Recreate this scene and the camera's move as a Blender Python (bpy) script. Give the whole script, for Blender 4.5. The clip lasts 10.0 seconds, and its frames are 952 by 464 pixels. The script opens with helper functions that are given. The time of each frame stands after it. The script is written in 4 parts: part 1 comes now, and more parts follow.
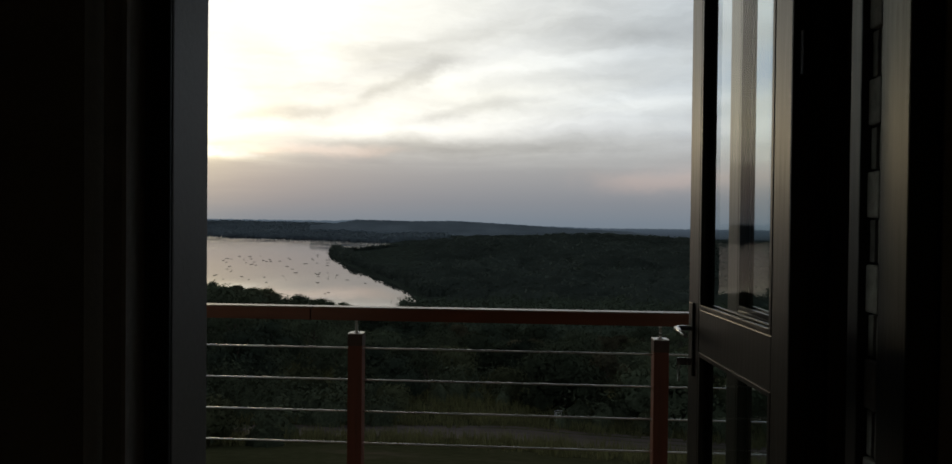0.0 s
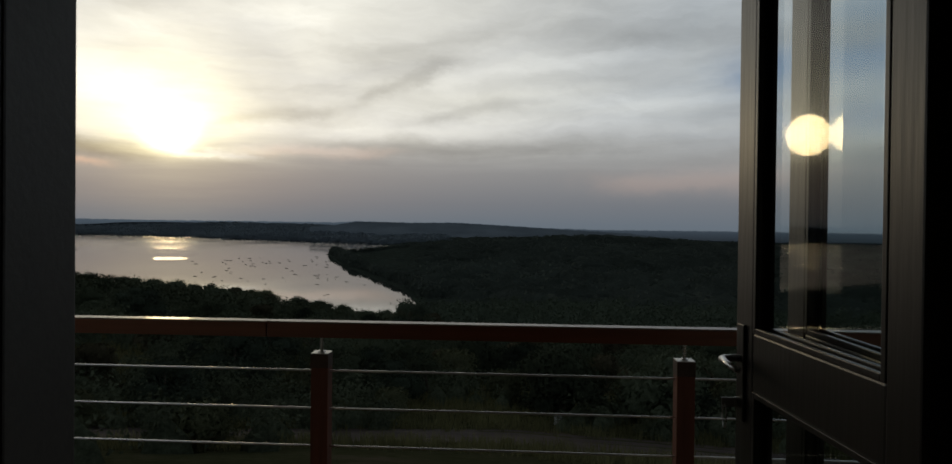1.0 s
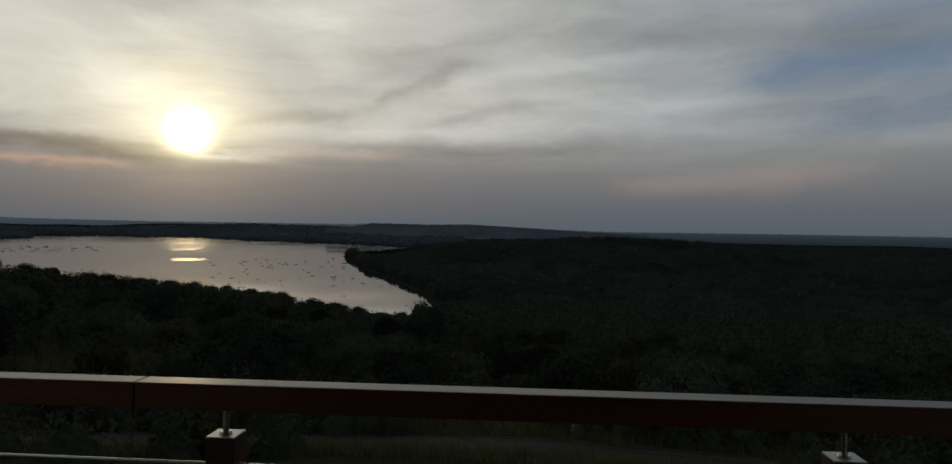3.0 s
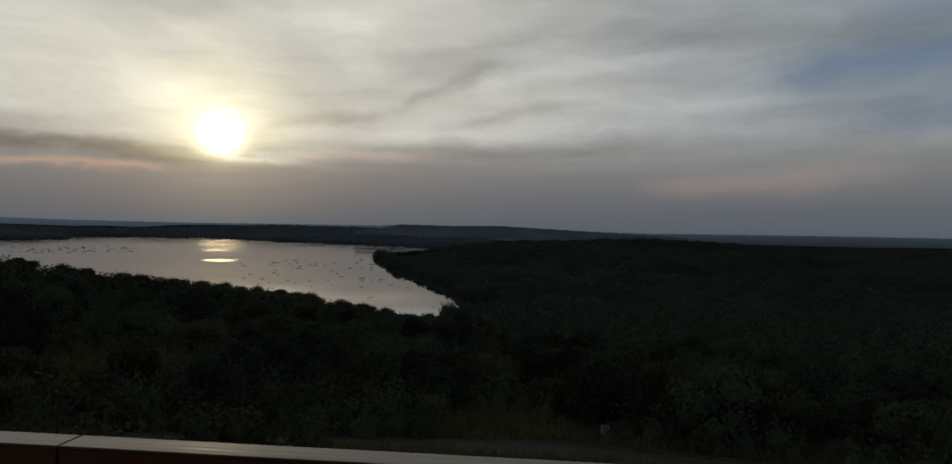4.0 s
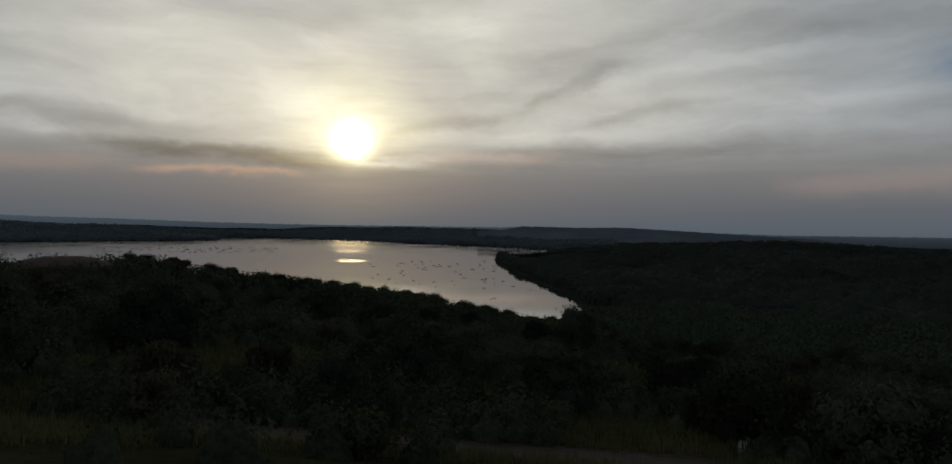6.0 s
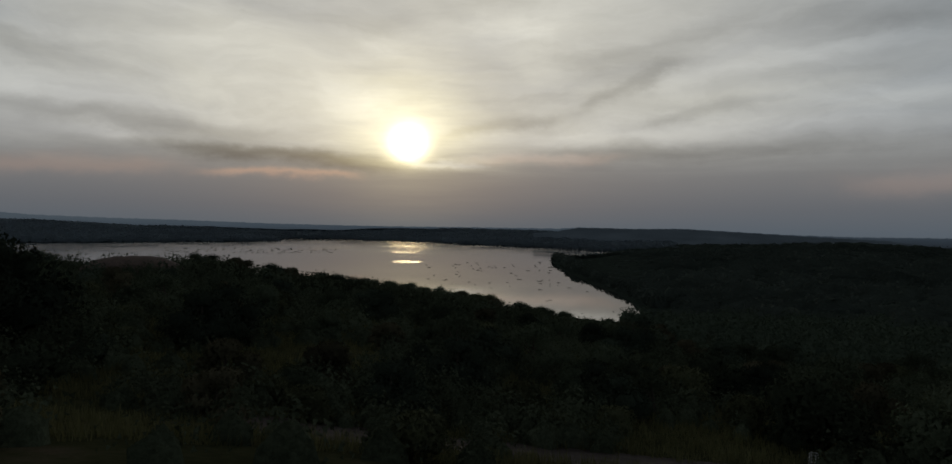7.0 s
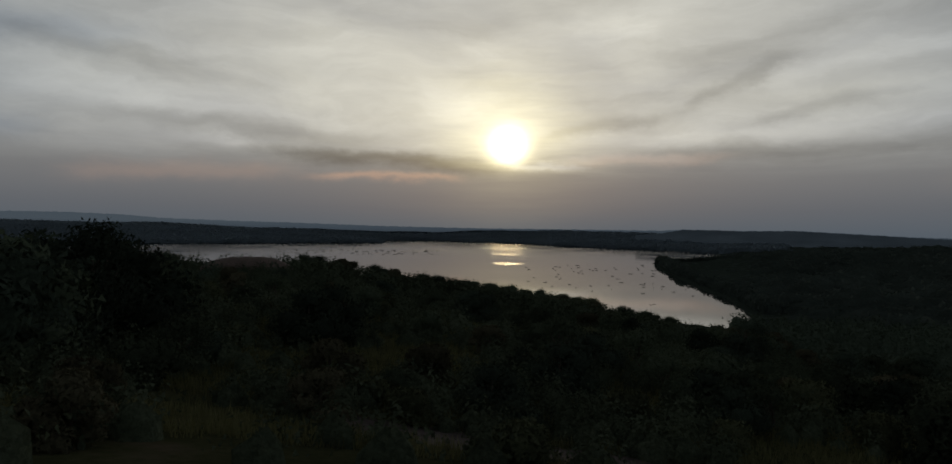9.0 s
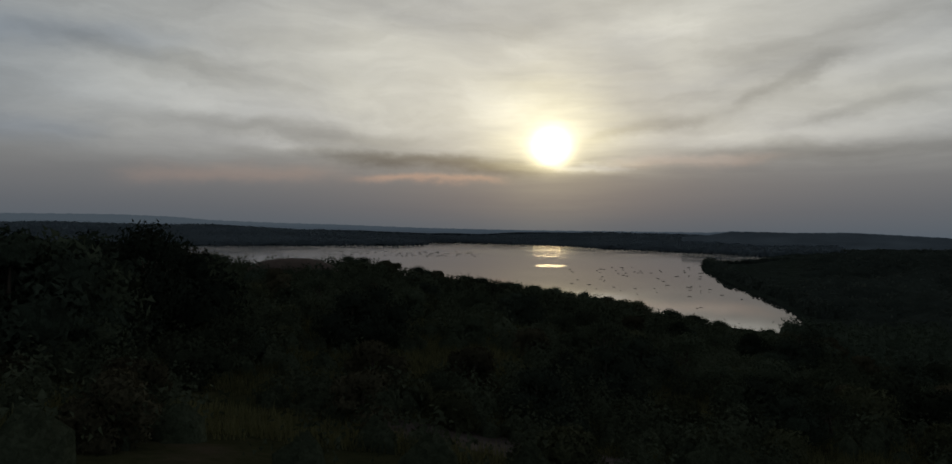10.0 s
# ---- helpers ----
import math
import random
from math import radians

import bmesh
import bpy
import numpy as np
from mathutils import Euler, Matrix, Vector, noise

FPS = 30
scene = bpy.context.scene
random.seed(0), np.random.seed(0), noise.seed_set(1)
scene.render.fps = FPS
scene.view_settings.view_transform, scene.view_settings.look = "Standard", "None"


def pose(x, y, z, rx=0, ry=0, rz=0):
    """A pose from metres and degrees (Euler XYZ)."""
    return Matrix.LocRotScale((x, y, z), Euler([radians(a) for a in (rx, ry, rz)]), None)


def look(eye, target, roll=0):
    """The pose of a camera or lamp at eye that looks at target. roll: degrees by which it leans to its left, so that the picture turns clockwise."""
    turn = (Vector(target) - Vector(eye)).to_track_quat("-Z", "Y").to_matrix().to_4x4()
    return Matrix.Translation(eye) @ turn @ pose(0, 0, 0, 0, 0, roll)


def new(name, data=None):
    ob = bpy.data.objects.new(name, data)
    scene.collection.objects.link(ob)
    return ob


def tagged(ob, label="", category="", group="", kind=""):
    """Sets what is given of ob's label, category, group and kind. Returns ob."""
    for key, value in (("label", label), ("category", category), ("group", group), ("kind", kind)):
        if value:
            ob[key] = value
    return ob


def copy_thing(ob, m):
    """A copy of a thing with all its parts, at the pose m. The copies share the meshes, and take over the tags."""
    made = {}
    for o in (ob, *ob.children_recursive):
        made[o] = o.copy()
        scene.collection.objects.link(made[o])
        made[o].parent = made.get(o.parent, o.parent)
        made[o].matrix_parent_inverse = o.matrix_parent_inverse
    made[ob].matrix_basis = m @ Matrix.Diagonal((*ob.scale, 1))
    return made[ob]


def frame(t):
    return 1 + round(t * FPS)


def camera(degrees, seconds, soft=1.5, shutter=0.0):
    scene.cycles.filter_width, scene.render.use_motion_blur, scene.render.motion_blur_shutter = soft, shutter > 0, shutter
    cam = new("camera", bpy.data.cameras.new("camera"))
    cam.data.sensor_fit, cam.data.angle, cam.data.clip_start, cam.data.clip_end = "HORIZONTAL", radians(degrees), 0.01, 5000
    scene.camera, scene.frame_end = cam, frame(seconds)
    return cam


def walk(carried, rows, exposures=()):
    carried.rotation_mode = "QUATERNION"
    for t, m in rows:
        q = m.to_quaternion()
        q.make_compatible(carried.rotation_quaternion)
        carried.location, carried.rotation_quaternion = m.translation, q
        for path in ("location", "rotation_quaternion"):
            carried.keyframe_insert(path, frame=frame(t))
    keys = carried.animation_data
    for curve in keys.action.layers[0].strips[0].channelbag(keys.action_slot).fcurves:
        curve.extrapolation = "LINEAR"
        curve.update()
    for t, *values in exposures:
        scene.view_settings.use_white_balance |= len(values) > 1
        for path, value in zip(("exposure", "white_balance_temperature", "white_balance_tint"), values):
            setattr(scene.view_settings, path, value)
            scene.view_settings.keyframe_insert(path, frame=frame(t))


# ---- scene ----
cam = camera(68.9, 10.0, soft=1.5)

PATH = [
    (0, (0.217, 0.192, 1.351), (-0.403, 10.172, 1.231), 0.60),
    (0.5, (0.233, 0.465, 1.348), (-0.382, 10.445, 1.228), 0.60),
    (1, (0.231, 0.752, 1.338), (-0.384, 10.732, 1.243), 0.60),
    (1.5, (0.214, 1.062, 1.329), (-0.406, 11.047, 1.234), 0.62),
    (2, (0.198, 1.376, 1.323), (-0.432, 11.356, 1.243), 0.68),
    (2.5, (0.195, 1.679, 1.323), (-0.525, 11.654, 1.248), 0.70),
    (4, (0.108, 2.410, 1.342), (-1.132, 12.330, 1.287), 0.70),
    (4.5, (0.050, 2.720, 1.340), (-1.535, 12.590, 1.285), 0.70),
    (5, (-0.030, 3.050, 1.330), (-2.080, 12.835, 1.270), 0.68),
    (5.5, (-0.130, 3.400, 1.315), (-2.655, 13.075, 1.260), 0.66),
    (7, (-0.560, 4.400, 1.250), (-4.265, 13.690, 1.210), 0.66),
    (7.5, (-0.750, 4.720, 1.235), (-4.810, 13.855, 1.200), 0.66),
    (8, (-0.950, 5.050, 1.220), (-5.345, 14.030, 1.195), 0.66),
    (8.5, (-1.170, 5.380, 1.210), (-5.870, 14.210, 1.190), 0.66),
    (9, (-1.400, 5.710, 1.200), (-6.395, 14.375, 1.175), 0.65),
    (9.5, (-1.620, 6.050, 1.190), (-6.870, 14.560, 1.180), 0.64),
    (10, (-1.850, 6.400, 1.180), (-7.370, 14.735, 1.175), 0.63),
]
EXPOSURES = [(0, 0.90), (0.5, 0.72), (1, 0.44), (1.5, 0.25), (2.5, 0.0), (4, -0.05), (5.5, -0.05), (7, -0.08), (10, -0.12)]
walk(cam, [(t, look(eye, target, roll)) for t, eye, target, roll in PATH], EXPOSURES)

# ---- light ----
SUN_AZ, SUN_EL = radians(-27.4), radians(6.95)
SUN = Vector((math.sin(SUN_AZ) * math.cos(SUN_EL), math.cos(SUN_AZ) * math.cos(SUN_EL), math.sin(SUN_EL)))


class Nodes:
    """Short hand for building node trees."""

    def __init__(self, tree):
        self.tree = tree
        tree.nodes.clear()

    def add(self, kind, props=(), **values):
        n = self.tree.nodes.new(kind)
        for key, value in props:
            setattr(n, key, value)
        for key, value in values.items():
            self.plug(n.inputs[int(key[1:]) if key[0] == "i" and key[1:].isdigit() else key.replace("_", " ")], value)
        return n

    def plug(self, socket, value):
        if isinstance(value, bpy.types.NodeSocket):
            self.tree.links.new(value, socket)
        else:
            socket.default_value = value

    def math(self, op, a, b=0.0, c=0.0, clamp=False):
        return self.add("ShaderNodeMath", (("operation", op), ("use_clamp", clamp)), i0=a, i1=b, i2=c).outputs[0]

    def vmath(self, op, a, b=(0, 0, 0)):
        n = self.add("ShaderNodeVectorMath", (("operation", op),), i0=a, i1=b)
        return n.outputs["Value"] if op in ("DOT_PRODUCT", "LENGTH", "DISTANCE") else n.outputs[0]

    def noise(self, vector, scale, detail=4.0, rough=0.5, distortion=0.0):
        return self.add("ShaderNodeTexNoise", Vector=vector, Scale=scale, Detail=detail, Roughness=rough, Distortion=distortion).outputs["Fac"]

    def ramp(self, fac, *stops):
        n = self.add("ShaderNodeValToRGB", Fac=fac)
        while len(n.color_ramp.elements) < len(stops):
            n.color_ramp.elements.new(0.5)
        for e, (place, colour) in zip(n.color_ramp.elements, stops):
            e.position, e.color = place, (*colour, 1) if len(colour) == 3 else colour
        return n.outputs[0]

    def step(self, value, low, high, smooth=True):
        return self.add("ShaderNodeMapRange", (("interpolation_type", "SMOOTHSTEP" if smooth else "LINEAR"),),
                        Value=value, From_Min=low, From_Max=high).outputs[0]

    def mix(self, fac, a, b, mode="MIX"):
        return self.add("ShaderNodeMixRGB", (("blend_type", mode),), Fac=fac, Color1=a, Color2=b).outputs[0]


def grey(v):
    return (v, v, v, 1)


# cloud bands: bearing and height of both ends in degrees, half width, darker (-) or lighter (+)
BANDS = [(-26, 7.2, -13, 9.6, 0.55, -0.22), (-15, 8.8, -4, 14.2, 0.8, -0.22), (-11, 8.0, 2, 10.2, 0.5, -0.15), (-24, 6.9, 12, 8.6, 0.9, 0.16),
         (-20, 6.0, 14, 6.6, 0.7, -0.17), (-25, 5.7, -10, 5.6, 0.35, 0.20), (-28.5, 5.9, -21, 5.0, 0.28, 0.5), (-50, 6.5, -24, 5.2, 0.75, -0.42),
         (-56, 6.7, -28, 6.6, 0.45, 0.22), (-60, 8.6, -36, 7.0, 0.6, -0.15), (-68, 11.5, -44, 8.6, 1.3, 0.10), (-70, 14.0, -50, 11.6, 0.9, -0.14),
         (-66, 9.6, -38, 8.2, 0.7, 0.10), (-36, 12.5, -29, 8.8, 0.9, 0.12), (-12, 11.5, 16, 14.5, 0.8, 0.13), (2, 15.5, 32, 13.6, 1.4, -0.14),
         (0, 9.4, 22, 10.4, 0.8, 0.12), (6, 3.9, 26, 4.6, 0.9, 0.08), (-14, 12.6, 4, 17.5, 0.9, -0.10), (-33, 14, -14, 17, 1.2, 0.10)]
# gaps where blue shows between the clouds: the same, and how clear
GAPS = [(13, 11.6, 36, 12.6, 1.6, 0.75), (19, 8.2, 36, 8.8, 1.1, 0.45), (20, 15.2, 40, 15.6, 1.0, 0.5), (-76, 12.6, -54, 14.4, 1.2, 0.30), (-74, 6.6, -60, 6.8, 1.0, 0.25)]


def make_world():
    world = bpy.data.worlds.new("evening_sky")
    scene.world = world
    world.use_nodes = True
    n = Nodes(world.node_tree)
    way = n.add("ShaderNodeTexCoord").outputs["Generated"]
    xyz = n.add("ShaderNodeSeparateXYZ", Vector=way).outputs
    up = n.math("MAXIMUM", xyz["Z"], 0.0)
    near_sun = n.math("MAXIMUM", n.vmath("DOT_PRODUCT", way, SUN), 0.0)
    away = n.math("ARCCOSINE", n.math("MINIMUM", near_sun, 1.0))
    # cloud sheet overhead, seen in perspective; streaks run towards a point right of the sun
    flat = n.math("DIVIDE", 1.0, n.math("ADD", up, 0.07))
    sheet = n.vmath("MULTIPLY", way, n.add("ShaderNodeCombineXYZ", X=flat, Y=flat, Z=0.0).outputs[0])
    turned = n.add("ShaderNodeMapping", (("vector_type", "TEXTURE"),), Vector=sheet, Rotation=(0, 0, radians(-62)), Scale=(3.0, 1.7, 1)).outputs[0]
    warp = n.add("ShaderNodeTexNoise", Vector=turned, Scale=0.7, Detail=3.0).outputs["Color"]
    bent = n.vmath("ADD", turned, n.vmath("MULTIPLY", warp, (1.3, 1.3, 0)))
    broad = n.noise(bent, 0.8, 4.0, 0.5, 0.3)
    wisps = n.noise(bent, 1.9, 5.0, 0.55, 0.8)
    streak = n.math("ADD", n.math("MULTIPLY", broad, 0.7), n.math("MULTIPLY", wisps, 0.3))
    thin = n.step(streak, 0.30, 0.70)
    # flat streaks low over the horizon
    low = n.vmath("MULTIPLY", way, (3.2, 3.2, 34.0))
    bars = n.noise(low, 1.25, 5.0, 0.55, 0.4)
    low2 = n.vmath("MULTIPLY", way, (7.0, 7.0, 60.0))
    bars2 = n.noise(low2, 1.3, 4.0, 0.55, 0.2)
    # colours by height
    hazy = n.ramp(n.math("MULTIPLY", up, 2.5), (0.0, (0.102, 0.122, 0.144)), (0.10, (0.138, 0.147, 0.162)), (0.22, (0.22, 0.222, 0.224)),
                  (0.36, (0.33, 0.33, 0.325)), (0.62, (0.40, 0.41, 0.41)), (1.0, (0.33, 0.36, 0.39)))
    bright = n.mix(n.step(away, 0.22, 0.85), (0.66, 0.65, 0.58, 1), (0.33, 0.355, 0.37, 1))
    dull = n.mix(n.step(away, 0.3, 1.0), (0.40, 0.405, 0.40, 1), (0.165, 0.21, 0.26, 1))
    lift = n.step(up, 0.045, 0.19)
    colour = n.mix(lift, hazy, n.mix(thin, dull, bright))
    # long cloud bands: bearing and height of both ends in degrees, half width, darker (-) or lighter (+)
    bearing = n.math("ARCTAN2", xyz["X"], xyz["Y"])
    climb = n.math("ARCSINE", xyz["Z"])
    stir = n.add("ShaderNodeTexNoise", Vector=n.vmath("MULTIPLY", way, (9, 9, 16)), Scale=1.0, Detail=5.0, Roughness=0.6).outputs["Color"]
    spot = n.vmath("ADD", n.add("ShaderNodeCombineXYZ", X=bearing, Y=climb, Z=0.0).outputs[0], n.vmath("MULTIPLY", n.vmath("SUBTRACT", stir, (0.5, 0.5, 0.5)), (0.16, 0.042, 0)))


    def band(a0, e0, a1, e1, half):
        start, run = Vector((radians(a0), radians(e0), 0)), Vector((radians(a1 - a0), radians(e1 - e0), 0))
        rel = n.vmath("SUBTRACT", spot, start)
        along = n.math("DIVIDE", n.vmath("DOT_PRODUCT", rel, run.normalized()), run.length)
        across = n.math("DIVIDE", n.vmath("DOT_PRODUCT", rel, Vector((-run.y, run.x, 0)).normalized()), radians(half))
        body = n.math("POWER", 2.718, n.math("MULTIPLY", n.math("MULTIPLY", across, across), -1.0))
        return n.math("MULTIPLY", body, n.math("MULTIPLY", n.step(along, -0.05, 0.3), n.math("SUBTRACT", 1.0, n.step(along, 0.65, 1.05))))

    for *line, clear in GAPS:
        colour = n.mix(n.math("MULTIPLY", band(*line), clear), colour, (0.115, 0.175, 0.265, 1))
    # fine combed wisps over the whole sheet
    comb = n.noise(n.add("ShaderNodeMapping", Vector=spot, Rotation=(0, 0, radians(-9)), Scale=(5.0, 24.0, 1.0)).outputs[0], 1.0, 6.0, 0.6, 0.35)
    combed = n.math("MULTIPLY", n.math("SUBTRACT", comb, 0.5), n.math("MULTIPLY", n.step(up, 0.05, 0.13), 0.62))
    shade = n.math("ADD", 1.0, combed)
    for *line, gain in BANDS:
        shade = n.math("MULTIPLY", shade, n.math("ADD", 1.0, n.math("MULTIPLY", band(*line), 1.35 * gain)))
    shade = n.add("ShaderNodeCombineColor", Red=shade, Green=shade, Blue=shade).outputs[0]
    # low grey-mauve bank whose torn upper edge crosses under the sun
    edge = n.math("ADD", 0.088, n.math("MULTIPLY", n.math("SUBTRACT", bars, 0.5), 0.07))
    bank = n.math("SUBTRACT", 1.0, n.step(n.math("SUBTRACT", up, edge), -0.022, 0.040))
    bank_colour = n.ramp(n.math("MULTIPLY", up, 6.0), (0.0, (0.100, 0.122, 0.148)), (0.18, (0.128, 0.140, 0.158)), (0.40, (0.174, 0.179, 0.187)), (0.62, (0.214, 0.217, 0.216)), (1.0, (0.30, 0.30, 0.29)))
    colour = n.mix(n.math("MULTIPLY", bank, 0.85), colour, bank_colour)
    colour = n.mix(1.0, colour, shade, "MULTIPLY")
    # rosy lights in the bank
    for *line, gain in ((-44, 4.1, -29.5, 4.35, 0.32, 0.75), (-62, 4.0, -42, 4.6, 0.7, 0.28), (-24, 5.5, -8, 5.6, 0.4, 0.3), (4, 3.4, 26, 4.2, 0.9, 0.22)):
        colour = n.mix(n.math("MULTIPLY", band(*line), gain), colour, (0.46, 0.315, 0.245, 1))
    # light of the veiled sun in the cloud
    glow = n.math("POWER", 2.718, n.math("MULTIPLY", n.math("POWER", away, 2.0), -1 / 0.0075))
    wide = n.math("POWER", 2.718, n.math("MULTIPLY", away, -1 / 0.17))
    veil = n.math("SUBTRACT", 1.0, n.math("MULTIPLY", bank, 0.8))
    warm = n.mix(1.0, (0.50, 0.45, 0.235, 1), n.add("ShaderNodeCombineColor", Red=glow, Green=glow, Blue=glow).outputs[0], "MULTIPLY")
    haze = n.mix(1.0, (0.20, 0.182, 0.118, 1), n.add("ShaderNodeCombineColor", Red=wide, Green=wide, Blue=wide).outputs[0], "MULTIPLY")
    light = n.mix(1.0, warm, haze, "ADD")
    light = n.mix(1.0, light, n.add("ShaderNodeCombineColor", Red=veil, Green=veil, Blue=veil).outputs[0], "MULTIPLY")
    ripple = n.math("ADD", 0.55, n.math("MULTIPLY", bars2, 0.9))
    light = n.mix(1.0, light, n.add("ShaderNodeCombineColor", Red=ripple, Green=ripple, Blue=ripple).outputs[0], "MULTIPLY")
    colour = n.mix(1.0, colour, light, "ADD")
    # the sun itself, blurred by thin cloud and cut off by the dark bar under it
    dim = n.math("SUBTRACT", 1.0, n.math("MULTIPLY", band(-50, 5.9, -22, 4.9, 0.6), 0.9))
    core = n.math("MULTIPLY", n.math("POWER", 2.718, n.math("MULTIPLY", n.math("POWER", away, 2.0), -1 / 0.00046)), dim)
    core = n.add("ShaderNodeCombineColor", Red=core, Green=core, Blue=core).outputs[0]
    colour = n.mix(1.0, colour, n.mix(1.0, (3.6, 3.2, 2.0, 1), core, "MULTIPLY"), "ADD")
    # unseen sky overhead and in the east, darkened to dim the land
    colour = n.mix(n.step(up, 0.30, 0.60), colour, (0.095, 0.105, 0.115, 1))
    colour = n.mix(n.step(away, 1.15, 2.0), colour, (0.055, 0.063, 0.074, 1))
    # under the horizon: dim earth
    colour = n.mix(n.step(xyz["Z"], -0.02, -0.001), (0.02, 0.021, 0.018, 1), colour)
    sky = n.add("ShaderNodeTexSky", (("sky_type", "NISHITA"), ("sun_disc", False), ("sun_elevation", SUN_EL), ("sun_rotation", SUN_AZ),
                                     ("air_density", 1.5), ("dust_density", 4.0))).outputs[0]
    clear = n.add("ShaderNodeBackground", Color=sky, Strength=0.05)
    cloudy = n.add("ShaderNodeBackground", Color=colour, Strength=1.0)
    both = n.add("ShaderNodeMixShader", Fac=0.97, i1=clear.outputs[0], i2=cloudy.outputs[0])
    n.add("ShaderNodeOutputWorld", Surface=both.outputs[0])


make_world()
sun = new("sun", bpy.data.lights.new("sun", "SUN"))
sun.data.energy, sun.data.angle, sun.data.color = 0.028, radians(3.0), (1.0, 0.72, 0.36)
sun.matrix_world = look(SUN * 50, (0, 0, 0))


# ---- materials ----
def material(name, colour, rough=0.7, metal=0.0, grain=None, spread=0.35, bump=0.0, bump_scale=40.0, stretch=(1, 1, 1), tint=None,
             per_object=0.0, per_island=0.0, spec=0.5, coat=0.0, rough_spread=0.1, sheer=0.0, leafy=0.0):
    """A surface with two scales of variation in colour and gloss, and fine relief."""
    m = bpy.data.materials.new(name)
    m.use_nodes = True
    n = Nodes(m.node_tree)
    place = n.vmath("MULTIPLY", n.add("ShaderNodeTexCoord").outputs["Object"], stretch)
    grain = grain or bump_scale
    fine, coarse = n.noise(place, grain, 5.0, 0.6), n.noise(place, grain * 0.11, 3.0, 0.55)
    blend = n.math("ADD", n.math("MULTIPLY", fine, 0.5), n.math("MULTIPLY", coarse, 0.5))
    dark = tuple(c * (1 - spread) for c in colour)
    pale = tint or tuple(min(1, c * (1 + spread)) for c in colour)
    base = n.ramp(blend, (0.32, dark), (0.5, colour), (0.68, pale))
    if per_object or per_island:
        rnd = n.add("ShaderNodeObjectInfo").outputs["Random"] if per_object else n.add("ShaderNodeNewGeometry").outputs["Random Per Island"]
        amount = per_object or per_island
        gain = n.math("ADD", 1 - amount, n.math("MULTIPLY", rnd, 2 * amount))
        base = n.mix(1.0, base, n.add("ShaderNodeCombineColor", Red=gain, Green=gain, Blue=gain).outputs[0], "MULTIPLY")
    if leafy:
        # single leaves and the gaps between them
        flecks = n.noise(place, leafy, 3.0, 0.7, 0.6)
        gain = n.add("ShaderNodeMapRange", Value=flecks, From_Min=0.36, From_Max=0.66, To_Min=0.72 if leafy > 1 else 0.85, To_Max=1.25 if leafy > 1 else 1.15).outputs[0]
        base = n.mix(1.0, base, n.add("ShaderNodeCombineColor", Red=gain, Green=gain, Blue=gain).outputs[0], "MULTIPLY")
    bsdf = n.add("ShaderNodeBsdfPrincipled", Base_Color=base, Metallic=metal, Coat_Weight=coat)
    n.plug(bsdf.inputs["Specular IOR Level"], spec)
    n.plug(bsdf.inputs["Roughness"], n.math("ADD", rough - rough_spread / 2, n.math("MULTIPLY", coarse, rough_spread), clamp=True))
    if bump:
        n.plug(bsdf.inputs["Normal"], n.add("ShaderNodeBump", Strength=bump, Distance=0.01, Height=n.noise(place, bump_scale, 4.0)).outputs[0])
    if leafy:
        n.plug(bsdf.inputs["Normal"], n.add("ShaderNodeBump", Strength=0.5 if leafy > 1 else 0.25, Distance=0.9 / leafy, Height=flecks).outputs[0])
    out = bsdf.outputs[0]
    if sheer:
        thin = n.add("ShaderNodeBsdfTranslucent", Color=base).outputs[0]
        out = n.add("ShaderNodeMixShader", Fac=sheer, i1=out, i2=thin).outputs[0]
    n.add("ShaderNodeOutputMaterial", Surface=out)
    return m


M_DOOR = material("dark_brown_door_paint", (0.018, 0.0135, 0.0105), 0.36, spread=0.2, bump=0.08, bump_scale=60, stretch=(1, 1, 0.08), spec=0.5)
M_BLACK = material("matt_black_strip", (0.012, 0.012, 0.012), 0.6, spread=0.2, bump_scale=90)
M_STEEL = material("brushed_steel", (0.55, 0.54, 0.52), 0.28, 1.0, spread=0.15, bump=0.05, bump_scale=200, stretch=(0.1, 1, 1))
M_BRASS = material("aged_steel_lock", (0.35, 0.33, 0.30), 0.35, 1.0, spread=0.2, bump_scale=120)
M_RAIL = material("red_brown_stained_timber", (0.17, 0.050, 0.022), 0.42, spread=0.35, bump=0.2, bump_scale=35, stretch=(0.06, 1, 1), coat=0.15)
M_RAILTOP = material("weathered_varnished_timber_top", (0.20, 0.14, 0.10), 0.34, spread=0.35, bump=0.2, bump_scale=45, stretch=(0.05, 1, 1), coat=0.1)
M_POST = material("red_brown_stained_post_timber", (0.16, 0.046, 0.022), 0.55, spread=0.35, bump=0.2, bump_scale=35, stretch=(1, 1, 0.06))
M_SLEEVE = material("dull_brown_metal", (0.075, 0.045, 0.034), 0.5, 0.2, spread=0.25, bump=0.1, bump_scale=60)
M_CAP = material("pale_metal_post_cap", (0.62, 0.60, 0.56), 0.38, 0.6, spread=0.25, bump=0.1, bump_scale=50)
M_WALL = material("olive_plaster", (0.40, 0.37, 0.29), 0.9, spread=0.12, bump=0.25, bump_scale=55)
M_OUTWALL = material("ochre_outside_plaster", (0.30, 0.25, 0.18), 0.9, spread=0.18, bump=0.3, bump_scale=45)
M_CEIL = material("pale_ceiling_board", (0.45, 0.43, 0.40), 0.85, spread=0.08, bump=0.1, bump_scale=60)
M_FLOOR = material("brown_floor_tile", (0.22, 0.15, 0.10), 0.5, spread=0.25, bump=0.1, bump_scale=20, per_object=0.15)
